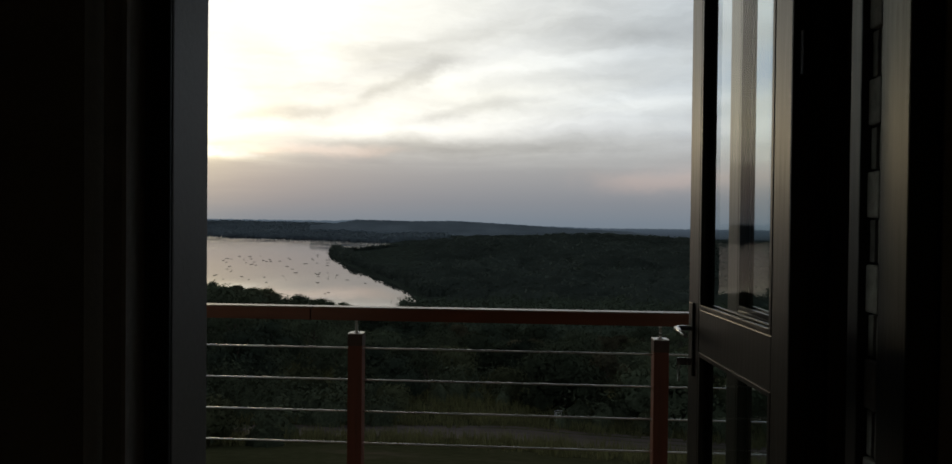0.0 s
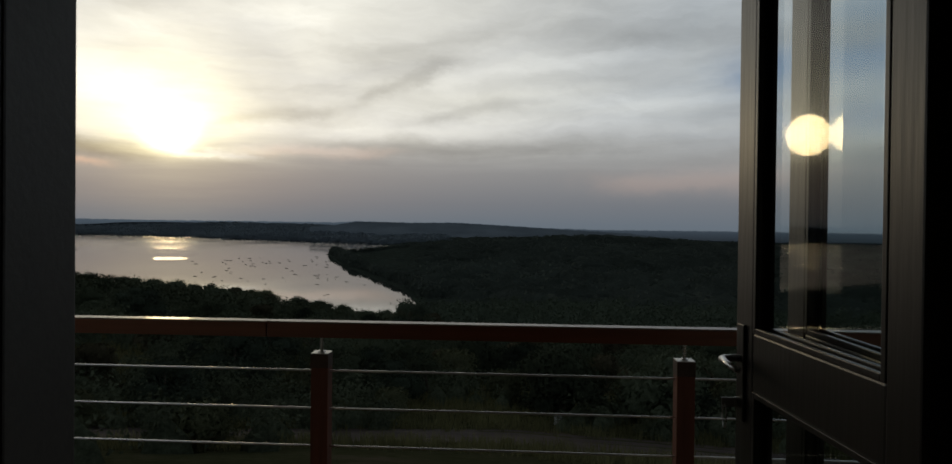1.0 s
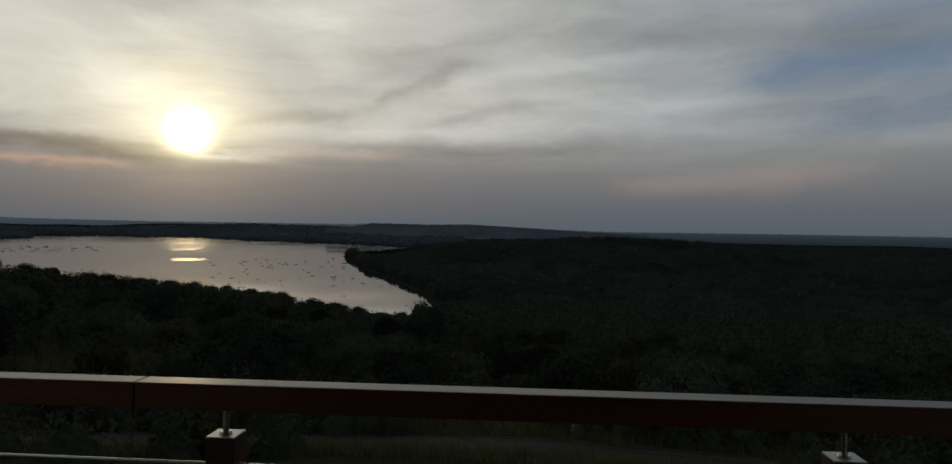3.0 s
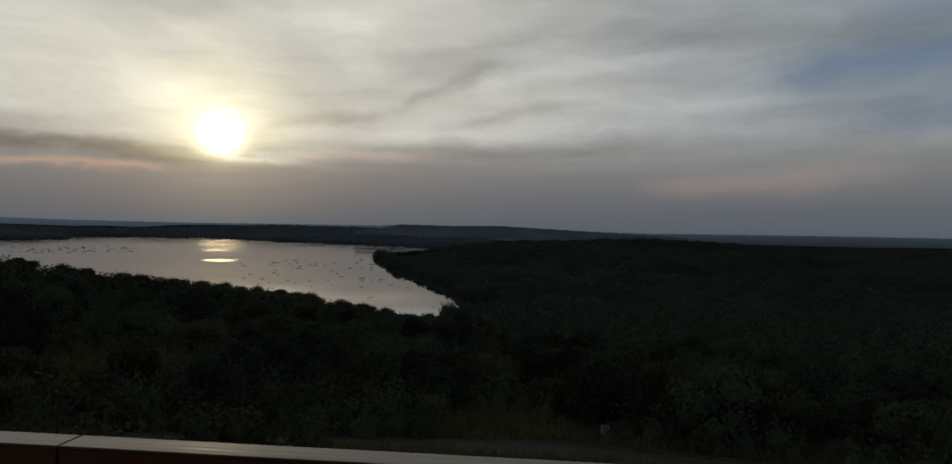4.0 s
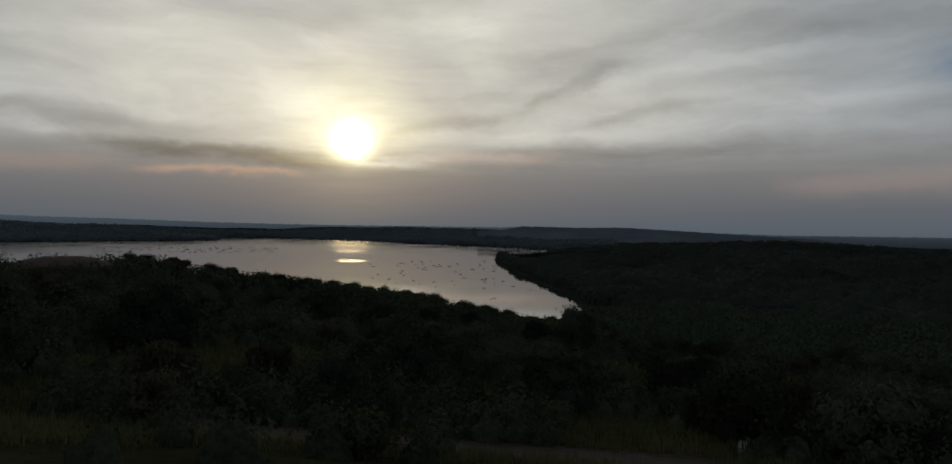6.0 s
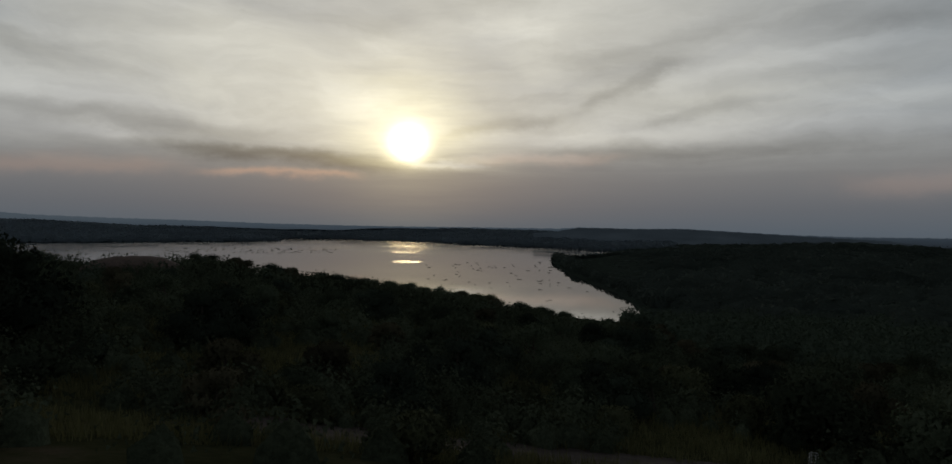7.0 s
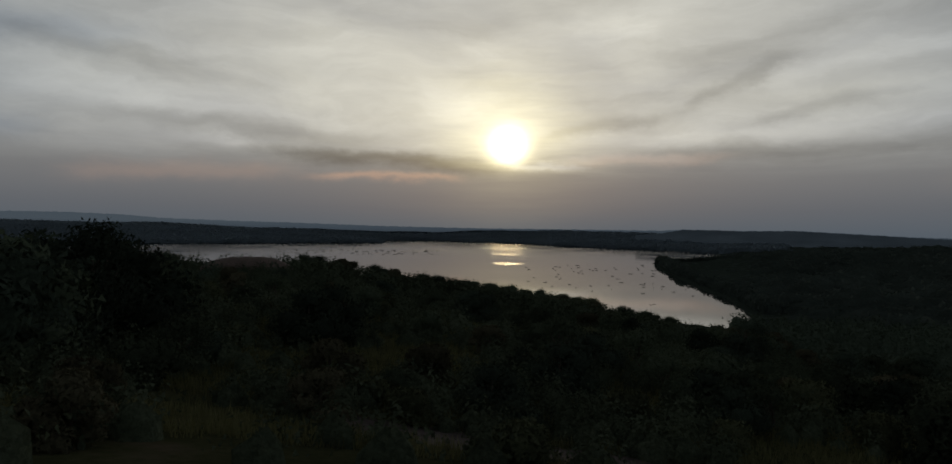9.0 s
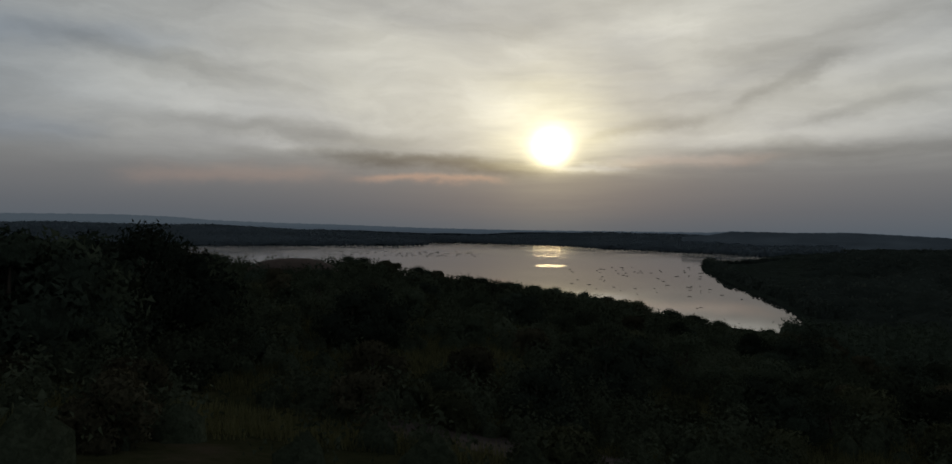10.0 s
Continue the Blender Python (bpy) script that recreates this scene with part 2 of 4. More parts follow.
M_DECK = material("weathered_deck_board", (0.21, 0.14, 0.09), 0.7, spread=0.35, bump=0.25, bump_scale=45, stretch=(0.06, 1, 1), per_object=0.2)
M_STONE = material("rough_grey_stone", (0.30, 0.28, 0.24), 0.85, spread=0.4, bump=0.5, bump_scale=25, per_object=0.25)
M_MORTAR = material("dark_mortar", (0.13, 0.12, 0.10), 0.95, spread=0.2, bump_scale=70)
M_CURTAIN = material("grey_green_linen_curtain", (0.20, 0.19, 0.15), 0.9, spread=0.12, bump=0.2, bump_scale=300, sheer=0.15)
M_TRIM = material("pale_lit_trim", (0.46, 0.43, 0.38), 0.6, spread=0.12, bump=0.08, bump_scale=60)
M_JAMB = material("brown_painted_jamb", (0.085, 0.074, 0.060), 0.55, spread=0.15, bump=0.08, bump_scale=60)
M_ROOF = material("grey_thatch_roof", (0.16, 0.13, 0.09), 0.95, spread=0.4, bump=0.5, bump_scale=30, stretch=(1, 0.1, 1))
M_BARK = material("grey_brown_bark", (0.085, 0.068, 0.05), 0.92, spread=0.4, bump=0.6, bump_scale=12, stretch=(1, 1, 0.25))
M_LEAF_A = material("dull_green_leaf", (0.082, 0.100, 0.064), 0.85, spread=0.30, grain=1.2, per_object=0.45, sheer=0.22, spec=0.0, leafy=4.0)
M_LEAF_B = material("dark_green_leaf", (0.057, 0.073, 0.052), 0.85, spread=0.30, grain=1.2, per_object=0.45, sheer=0.20, spec=0.0, leafy=4.0)
M_LEAF_C = material("grey_olive_leaf", (0.105, 0.114, 0.064), 0.8, spread=0.28, grain=0.6, per_object=0.35, sheer=0.24, spec=0.0, leafy=4.0)
M_LEAF_D = material("brown_tinged_leaf", (0.100, 0.092, 0.058), 0.8, spread=0.30, grain=0.6, per_object=0.35, sheer=0.22, spec=0.0, leafy=4.0)
M_THICKET = material("mixed_thicket_leaf", (0.081, 0.096, 0.061), 0.9, spread=0.5, grain=0.5, per_island=0.06, sheer=0.2, spec=0.0, leafy=4.0)
# far foliage: haze of the distance is put into these two bluish colours
M_FARLEAF = material("hazed_distant_leaf", (0.080, 0.098, 0.084), 0.9, spread=0.45, grain=0.03, per_island=0.05, sheer=0.5, spec=0.0, leafy=0.5)
M_MIDLEAF = material("hazed_blue_grey_leaf", (0.165, 0.205, 0.235), 0.9, spread=0.25, grain=0.006, per_island=0.05, sheer=0.5, spec=0.0, leafy=0.25)
M_GRASS = material("dry_olive_grass", (0.140, 0.138, 0.062), 0.8, spread=0.4, grain=0.25, per_island=0.22, sheer=0.4, spec=0.2)
M_DIRT = material("mauve_brown_dirt", (0.070, 0.055, 0.050), 0.95, spread=0.3, grain=0.9, bump=0.4, bump_scale=3.0, spec=0.15)
M_CONCRETE = material("weathered_concrete", (0.40, 0.39, 0.37), 0.85, spread=0.25, bump=0.3, bump_scale=30)
M_MOUND = material("pinkish_bare_earth", (0.15, 0.108, 0.088), 0.95, spread=0.35, grain=1.5, bump=0.5, bump_scale=6)
M_PALE = material("pale_galvanised_wire", (0.62, 0.62, 0.60), 0.5, 0.3, spread=0.15, bump_scale=60)
M_BIRDWEED = material("dark_floating_weed", (0.030, 0.034, 0.022), 0.85, spread=0.4, grain=0.4, bump_scale=2)


def ground_material():
    m = bpy.data.materials.new("bush_country_ground")
    m.use_nodes = True
    n = Nodes(m.node_tree)
    place = n.add("ShaderNodeNewGeometry").outputs["Position"]
    xyz = n.add("ShaderNodeSeparateXYZ", Vector=place).outputs
    fine, mid, wide = n.noise(place, 1.4, 5.0, 0.65), n.noise(place, 0.11, 4.0, 0.6), n.noise(place, 0.008, 4.0, 0.55)
    grass = n.ramp(n.math("ADD", n.math("MULTIPLY", fine, 0.5), n.math("MULTIPLY", mid, 0.5)), (0.33, (0.035, 0.038, 0.019)), (0.52, (0.062, 0.062, 0.030)), (0.7, (0.10, 0.085, 0.05)))
    wood = n.ramp(n.math("ADD", n.math("MULTIPLY", mid, 0.5), n.math("MULTIPLY", wide, 0.5)), (0.35, (0.034, 0.042, 0.032)), (0.55, (0.046, 0.057, 0.045)), (0.7, (0.056, 0.068, 0.052)))
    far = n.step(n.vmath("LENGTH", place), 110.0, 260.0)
    # beyond 1200 m air haze is put into the ground colour as blue-grey
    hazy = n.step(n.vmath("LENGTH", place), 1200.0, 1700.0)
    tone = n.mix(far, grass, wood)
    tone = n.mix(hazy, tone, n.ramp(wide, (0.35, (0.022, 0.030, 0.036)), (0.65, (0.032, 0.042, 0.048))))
    bare = n.math("MULTIPLY", n.step(mid, 0.58, 0.72), n.math("SUBTRACT", 1.0, far))
    tone = n.mix(n.math("MULTIPLY", bare, 0.6), tone, (0.12, 0.09, 0.065, 1))
    bsdf = n.add("ShaderNodeBsdfDiffuse", Color=tone, Roughness=0.8)
    n.plug(bsdf.inputs["Normal"], n.add("ShaderNodeBump", Strength=0.6, Distance=0.4, Height=fine).outputs[0])
    n.add("ShaderNodeOutputMaterial", Surface=bsdf.outputs[0])
    return m


def water_material():
    """Calm lake water with wind-ruffled bands."""
    m = bpy.data.materials.new("lake_water")
    m.use_nodes = True
    n = Nodes(m.node_tree)
    place = n.add("ShaderNodeNewGeometry").outputs["Position"]
    turned = n.add("ShaderNodeMapping", (("vector_type", "TEXTURE"),), Vector=place, Rotation=(0, 0, radians(27)), Scale=(420, 150, 1)).outputs[0]
    bands = n.noise(turned, 1.0, 4.0, 0.5, 0.4)
    ruffled = n.step(bands, 0.57, 0.72)
    for x, y, across, along, turn in RUFFLES:
        at = n.add("ShaderNodeMapping", (("vector_type", "TEXTURE"),), Vector=place, Location=(x, y, 0), Rotation=(0, 0, radians(turn)), Scale=(across, along, 1)).outputs[0]
        ragged = n.math("ADD", n.vmath("LENGTH", n.vmath("MULTIPLY", at, (1, 1, 0))), n.math("MULTIPLY", n.math("SUBTRACT", n.noise(turned, 9.0, 4.0, 0.6), 0.5), 1.3))
        ruffled = n.math("MAXIMUM", ruffled, n.math("MULTIPLY", n.math("SUBTRACT", 1.0, n.step(ragged, 0.75, 1.1)), 4.2))
    breeze = n.math("MULTIPLY", n.step(n.vmath("LENGTH", place), 700.0, 1400.0), n.math("ADD", 0.05, n.math("MULTIPLY", n.step(n.noise(turned, 4.0, 3.0, 0.5), 0.42, 0.6), 0.07)))
    tilt = n.math("ADD", 0.015, n.math("MAXIMUM", breeze, n.math("MULTIPLY", ruffled, 0.06)))
    waves = n.noise(n.vmath("MULTIPLY", place, (0.5, 0.5, 0.5)), 1.0, 4.0, 0.55)
    relief = n.add("ShaderNodeBump", Strength=0.03, Distance=0.10, Height=waves).outputs[0]
    bsdf = n.add("ShaderNodeBsdfPrincipled", Base_Color=(0.030, 0.034, 0.030, 1), Roughness=tilt, IOR=1.33, Normal=relief)
    n.add("ShaderNodeOutputMaterial", Surface=bsdf.outputs[0])
    return m


def glass_material():
    m = bpy.data.materials.new("clear_glass")
    m.use_nodes = True
    n = Nodes(m.node_tree)
    clear = n.add("ShaderNodeBsdfTransparent", Color=(0.82, 0.86, 0.85, 1)).outputs[0]
    shine = n.add("ShaderNodeBsdfGlossy", Color=(1, 1, 1, 1), Roughness=0.03).outputs[0]
    edge = n.math("ADD", 0.03, n.math("MULTIPLY", n.math("POWER", n.add("ShaderNodeLayerWeight", Blend=0.5).outputs["Facing"], 5.0), 0.5))
    n.add("ShaderNodeOutputMaterial", Surface=n.add("ShaderNodeMixShader", Fac=edge, i1=clear, i2=shine).outputs[0])
    return m


# wind-ruffled patches on the lake: centre, half length across and along, turn
RUFFLES = [(-400, 775, 20, 34, 27), (-560, 1075, 22, 26, 27), (-735, 1410, 90, 24, 27)]
M_GROUND, M_WATER, M_GLASS = ground_material(), water_material(), glass_material()


# ---- mesh helpers ----
def box(bm, lo, hi, bevel=0.0):
    """Adds a box between two corners, with its edges rounded."""
    made = bmesh.ops.create_cube(bm, size=1.0)["verts"]
    size = [h - l for l, h in zip(lo, hi)]
    for v in made:
        v.co = Vector([l + (c + 0.5) * s for c, l, s in zip(v.co, lo, size)])
    if bevel:
        edges = list({e for v in made for e in v.link_edges})
        bmesh.ops.bevel(bm, geom=edges, offset=bevel, segments=2, affect="EDGES", profile=0.6)


def tube(bm, points, radii, sides=8):
    """Adds a round bar through points, with a radius at each."""
    rings = []
    pts = [Vector(p) for p in points]
    for i, p in enumerate(pts):
        way = (pts[min(i + 1, len(pts) - 1)] - pts[max(i - 1, 0)]).normalized()
        side = way.orthogonal().normalized() if not rings else (last - way * last.dot(way)).normalized()
        last = side
        other = way.cross(side)
        rings.append([bm.verts.new(p + radii[i] * (side * math.cos(a) + other * math.sin(a))) for a in [2 * math.pi * k / sides for k in range(sides)]])
    for a, b in zip(rings, rings[1:]):
        for k in range(sides):
            bm.faces.new((a[k], a[(k + 1) % sides], b[(k + 1) % sides], b[k]))
    bm.faces.new(rings[0][::-1])
    bm.faces.new(rings[-1])


def smooth(mesh):
    mesh.polygons.foreach_set("use_smooth", [True] * len(mesh.polygons))
    return mesh


def part(name, bm, mat, parent=None, label="", round_off=False):
    """Links a bmesh as one mesh object under a thing or a part."""
    mesh = bpy.data.meshes.new(name)
    bmesh.ops.recalc_face_normals(bm, faces=bm.faces)
    bm.to_mesh(mesh)
    bm.free()
    mesh.materials.append(mat)
    if round_off:
        smooth(mesh)
    ob = new(name, mesh)
    if parent:
        ob.parent = parent
    return tagged(ob, label)


def solid(name, lo, hi, mat, parent=None, bevel=0.004, label=""):
    bm = bmesh.new()
    box(bm, lo, hi, bevel)
    return part(name, bm, mat, parent, label)


def raw(name, verts, faces, mat, parent=None):
    """Links a mesh from arrays (all faces with the same number of corners)."""
    mesh = bpy.data.meshes.new(name)
    mesh.from_pydata(np.asarray(verts).tolist(), [], faces if isinstance(faces, list) else faces.tolist())
    mesh.materials.append(mat)
    ob = new(name, mesh)
    if parent:
        ob.parent = parent
    return ob


# ---- terrain ----
LAKE = np.array([(-40, 300), (-52, 380), (-63, 416), (-77, 459), (-108, 530), (-160, 659), (-233, 865), (-258, 930), (-225, 1010), (-205, 1250), (-300, 1460),
                 (-560, 1640), (-960, 1950), (-1420, 2130), (-1520, 2000), (-1330, 1730), (-1285, 1665), (-1420, 1250), (-1600, 890), (-1750, 680),
                 (-1250, 480), (-800, 470), (-480, 420), (-230, 330), (-120, 290)], float)
WATER_Z = -40.0


def lake_distance(x, y):
    """Metres from the shore: negative on the lake."""
    p = np.stack([x, y], -1)
    best, inside = np.full(x.shape, 1e9), np.zeros(x.shape, bool)
    for a, b in zip(LAKE, np.roll(LAKE, -1, 0)):
        ab, ap = b - a, p - a
        s = np.clip((ap @ ab) / (ab @ ab), 0, 1)
        best = np.minimum(best, np.linalg.norm(ap - s[..., None] * ab, axis=-1))
        cross = (a[1] > y) != (b[1] > y)
        inside ^= cross & (x < (b[0] - a[0]) * (y - a[1]) / (b[1] - a[1] + 1e-9) + a[0])
    return np.where(inside, -best, best)


def waves2(x, y, size, seed):
    """Smooth uneven relief, about -1 to 1."""
    rng = np.random.RandomState(seed)
    total = 0.0
    for k in range(7):
        a, s = rng.uniform(0, 6.283), size * rng.uniform(0.5, 1.6)
        total = total + np.sin((x * math.cos(a) + y * math.sin(a)) / s * 6.283 + rng.uniform(0, 6.283))
    return total / 4.0


def ramp_np(v, low, high):
    s = np.clip((v - low) / (high - low), 0, 1)
    return s * s * (3 - 2 * s)


# skyline of the wooded land beyond the lake: bearing and height in degrees
WOOD_AZ = (-180, -95, -68, -56, -45, -38, -33, -31, -28, -25, -22, -18, -15.5, -13, -9, 180)
WOOD_EL = (0.3, 0.3, 0.30, 0.26, 0.12, -0.02, -0.06, 0.10, 0.13, 0.12, 0.08, -0.02, -0.10, -0.4, -1.2, -1.2)


def height(x, y):
    """The ground's height."""
    x, y = np.asarray(x, float), np.asarray(y, float)
    r, az = np.hypot(x, y), np.degrees(np.arctan2(x, y))
    crest = np.interp(az, (-180, -70, -58, -45, -40, -35, -30, -25, -20, -15, -10, 0, 40, 180), (-8, -8, -9.5, -9.5, -11.5, -13.5, -15.3, -18.2, -20.4, -23.0, -25.5, -27, -27, -20))
    at65 = np.interp(az, (-180, -75, -50, -25, 5, 40, 180), (-7, -8, -11.0, -14.5, -16.3, -16.5, -10))
    near = np.where(r < 65, -3.4 + (at65 + 3.4) * ramp_np(r, 2, 66) ** 0.9, at65 + (crest - at65) * np.clip((r - 65) / 105, 0, 1))
    d = lake_distance(x, y)
    low = np.where(d > 0, WATER_Z + 0.1 + np.minimum(d * 0.08, 4.0), WATER_Z + np.maximum(d * 0.05, -3.0) + 0.2)
    # wooded rise on the peninsula and to its right
    ridge_el = np.interp(az, (-20, -12.3, -8.3, -1.8, 4, 9, 13.6, 18.1, 24, 30.3, 60, 100), (-2.0, -1.8, -1.42, -1.0, -0.78, -0.68, -1.0, -1.4, -1.6, -1.75, -1.5, -1))
    top_r = np.interp(az, (-20, -12, 0, 10, 18, 40), (980, 1050, 1250, 1350, 1150, 1000))
    top = 1.3 + top_r * np.tan(np.radians(ridge_el)) - 7.0
    bulge = np.where(r < top_r, ramp_np(r, 330, top_r), 1 - 0.75 * ramp_np(r, top_r, top_r + 900)) * ramp_np(az, -17, -8)
    land = low + (np.maximum(top, WATER_Z + 1) - low) * bulge * np.clip(d / 60, 0, 1)
    # far country
    far_el = np.interp(az, (-180, -90, -68, -60.6, -54.5, -49, -38, -29, -22, -13.3, -5.3, 1.7, 6.6, 20, 30, 90, 180), (0.5, 0.8, 0.9, 0.94, 0.62, 0.45, 0.2, 0.12, 0.12, 0.16, 0.16, -0.16, -0.32, -0.32, -0.38, 0, 0.4))
    far = 1.3 + 4650 * np.tan(np.radians(np.minimum(far_el, 0.0) - 0.75)) - 8
    band_el = np.interp(az, WOOD_AZ, WOOD_EL) - 0.14
    band = 1.3 + 2850 * np.tan(np.radians(band_el))
    beyond = ramp_np(r, 1420, 1620) * (1 - ramp_np(az, -14, -8))
    land = land + (band - land) * ramp_np(d, 0, 900) ** 0.8 * beyond
    land = land + (far - land) * ramp_np(r, 3300, 4650)
    k = ramp_np(r, 175, 330)
    z = near * (1 - k) + land * k
    rough = waves2(x, y, 60, 3) * 0.6 * np.clip((r - 60) / 80, 0, 1) * np.clip(d / 30, 0, 1) + waves2(x, y, 150, 7) * 2.2 * np.clip((r - 330) / 300, 0, 1) * np.clip(d / 90, 0, 1) * (1 - ramp_np(r, 1300, 1700)) * ramp_np(az, -12, -3) + waves2(x, y, 420, 5) * 3.0 * np.clip((r - 500) / 600, 0, 1) * np.clip(d / 120, 0, 1)
    return z + rough


def make_ground():
    radii = np.concatenate([[0.0], np.geomspace(3, 60, 22), np.linspace(64, 360, 60), np.geomspace(366, 4900, 130)])
    turns = np.concatenate([np.linspace(-math.radians(80), math.radians(45), 300), np.linspace(math.radians(49), math.radians(276), 60)])
    rr, tt = np.meshgrid(radii, turns, indexing="ij")
    x, y = rr * np.sin(tt), rr * np.cos(tt)
    verts = np.stack([x, y, height(x, y)], -1).reshape(-1, 3)
    n, m = len(radii), len(turns)
    i, j = np.meshgrid(np.arange(n - 1), np.arange(m), indexing="ij")
    k = (j + 1) % m
    faces = np.stack([i * m + j, i * m + k, (i + 1) * m + k, (i + 1) * m + j], -1).reshape(-1, 4)
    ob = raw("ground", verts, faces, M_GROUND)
    smooth(ob.data)
    tagged(ob, "sloping bush country with dry grass and dark soil", "ground", kind="structure")


def make_water():
    bm = bmesh.new()
    bmesh.ops.create_grid(bm, x_segments=8, y_segments=8, size=0.5)
    for v in bm.verts:
        v.co = Vector((-820 + v.co.x * 1900, 1080 + v.co.y * 2000, WATER_Z))
    tagged(part("water", bm, M_WATER), "calm grey lake water reflecting the evening sky", "lake", kind="structure")


def track(x):
    """Where the dirt track runs."""
    return 53.2 + 0.40 * np.minimum(x, 0) - 0.10 * np.maximum(x, 0) + 0.5 * np.sin(x / 6)


def make_road():
    """A dirt track across the slope below the house."""
    xs = np.linspace(-34, 34, 70)
    mid = track(xs)
    verts, faces = [], []
    cross = np.linspace(-4.2, 4.2, 9)
    for x, y in zip(xs, mid):
        for c in cross:
            verts.append((x, y + c, float(height(x, y + c)) + 0.10 + 0.03 * math.cos(c * 2.7)))
    w = len(cross)
    for i in range(len(xs) - 1):
        for j in range(w - 1):
            faces.append((i * w + j, (i + 1) * w + j, (i + 1) * w + j + 1, i * w + j + 1))
    tagged(raw("road", verts, faces, M_DIRT), "bare mauve-brown dirt track across the slope", "road", kind="structure")


def far_hills():
    """Hazy country at the edge of sight, as a plain glowing backdrop."""
    m = bpy.data.materials.new("hazy_distance")
    m.use_nodes = True
    n = Nodes(m.node_tree)
    place = n.add("ShaderNodeNewGeometry").outputs["Position"]
    xyz = n.add("ShaderNodeSeparateXYZ", Vector=place).outputs
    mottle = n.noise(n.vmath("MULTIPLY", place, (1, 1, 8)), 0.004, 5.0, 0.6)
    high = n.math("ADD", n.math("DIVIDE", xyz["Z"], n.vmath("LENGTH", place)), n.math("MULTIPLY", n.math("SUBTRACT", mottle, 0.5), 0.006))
    # air haze is put into the glow colour, paler towards the skyline
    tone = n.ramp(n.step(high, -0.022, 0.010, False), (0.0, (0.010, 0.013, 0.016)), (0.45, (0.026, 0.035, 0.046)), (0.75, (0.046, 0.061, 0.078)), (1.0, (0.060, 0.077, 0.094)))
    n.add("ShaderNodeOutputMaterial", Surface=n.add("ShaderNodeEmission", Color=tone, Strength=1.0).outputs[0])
    dark = bpy.data.materials.new("dim_glowing_hill")
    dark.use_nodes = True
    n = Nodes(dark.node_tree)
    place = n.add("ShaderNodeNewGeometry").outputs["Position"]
    # the nearer hill glows too, in a darker blue-grey with less haze
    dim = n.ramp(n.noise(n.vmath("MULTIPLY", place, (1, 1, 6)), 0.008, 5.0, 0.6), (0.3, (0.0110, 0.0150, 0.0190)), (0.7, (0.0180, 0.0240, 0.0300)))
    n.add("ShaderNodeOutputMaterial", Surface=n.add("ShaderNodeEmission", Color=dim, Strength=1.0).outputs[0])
    hill_az = (-17, -15, -13.3, -11, -9, -5.3, -2, 1.7, 5, 9, 14)
    hill_el = (-0.25, -0.08, 0.22, 0.20, 0.15, 0.20, 0.04, -0.16, -0.34, -0.52, -1.2)
    far_az = (-95, -68, -63, -60.6, -57, -54.5, -52, -49, -45, -38, -33, -29, -22, -15, -13.3, -9, -5.3, -2, 1.7, 6.6, 12, 16, 20, 30, 50, 75)
    far_el = (0.8, 0.92, 0.98, 0.98, 0.88, 0.68, 0.60, 0.52, 0.46, 0.27, 0.20, 0.16, 0.15, 0.13, 0.24, 0.17, 0.22, 0.06, -0.14, -0.28, -0.27, -0.27, -0.28, -0.33, -0.2, -0.1)
    jitter = random.Random(9)
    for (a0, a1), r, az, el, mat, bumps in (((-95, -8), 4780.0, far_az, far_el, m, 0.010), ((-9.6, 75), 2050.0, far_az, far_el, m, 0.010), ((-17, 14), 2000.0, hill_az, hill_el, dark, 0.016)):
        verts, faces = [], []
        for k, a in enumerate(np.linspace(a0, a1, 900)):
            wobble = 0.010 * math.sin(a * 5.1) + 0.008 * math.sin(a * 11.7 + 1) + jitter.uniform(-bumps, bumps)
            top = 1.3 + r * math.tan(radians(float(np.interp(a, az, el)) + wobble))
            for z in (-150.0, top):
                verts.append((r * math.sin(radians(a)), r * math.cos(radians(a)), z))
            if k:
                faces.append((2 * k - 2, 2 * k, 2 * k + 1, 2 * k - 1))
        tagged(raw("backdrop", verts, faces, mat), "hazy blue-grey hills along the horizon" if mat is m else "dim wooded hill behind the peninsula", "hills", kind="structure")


make_ground()
far_hills()
make_water()
make_road()


# ---- house ----
def wall(name, lo, hi, mat, label):
    return tagged(solid(name, lo, hi, mat, bevel=0.0), label, "wall", kind="structure")


FLOOR_Z, CEIL_Z, IN_Y, OUT_Y = -0.05, 2.75, 1.80, 2.10
wall("wall_north_left", (-3.0, IN_Y, FLOOR_Z), (-0.828, OUT_Y, CEIL_Z), M_WALL, "dark plastered wall beside the balcony door")
wall("wall_north_right", (1.16, IN_Y, FLOOR_Z), (3.0, OUT_Y, CEIL_Z), M_WALL, "dark plastered wall beside the folded door")
wall("wall_north_lintel", (-0.828, IN_Y, 2.42), (1.16, OUT_Y, CEIL_Z), M_WALL, "plastered lintel over the balcony door")
wall("wall_west", (-3.25, -3.4, FLOOR_Z), (-3.0, OUT_Y, CEIL_Z), M_WALL, "dark plastered side wall of the room")
wall("wall_east", (3.0, -3.4, FLOOR_Z), (3.25, OUT_Y, CEIL_Z), M_WALL, "dark plastered side wall of the room")
wall("wall_south", (-3.0, -3.4, FLOOR_Z), (3.0, -3.15, CEIL_Z), M_WALL, "dark plastered back wall of the room")
tagged(solid("ceiling", (-3.25, -3.4, CEIL_Z), (3.25, OUT_Y, CEIL_Z + 0.12), M_CEIL, bevel=0.0), "pale boarded ceiling of the dark room", "ceiling", kind="structure")
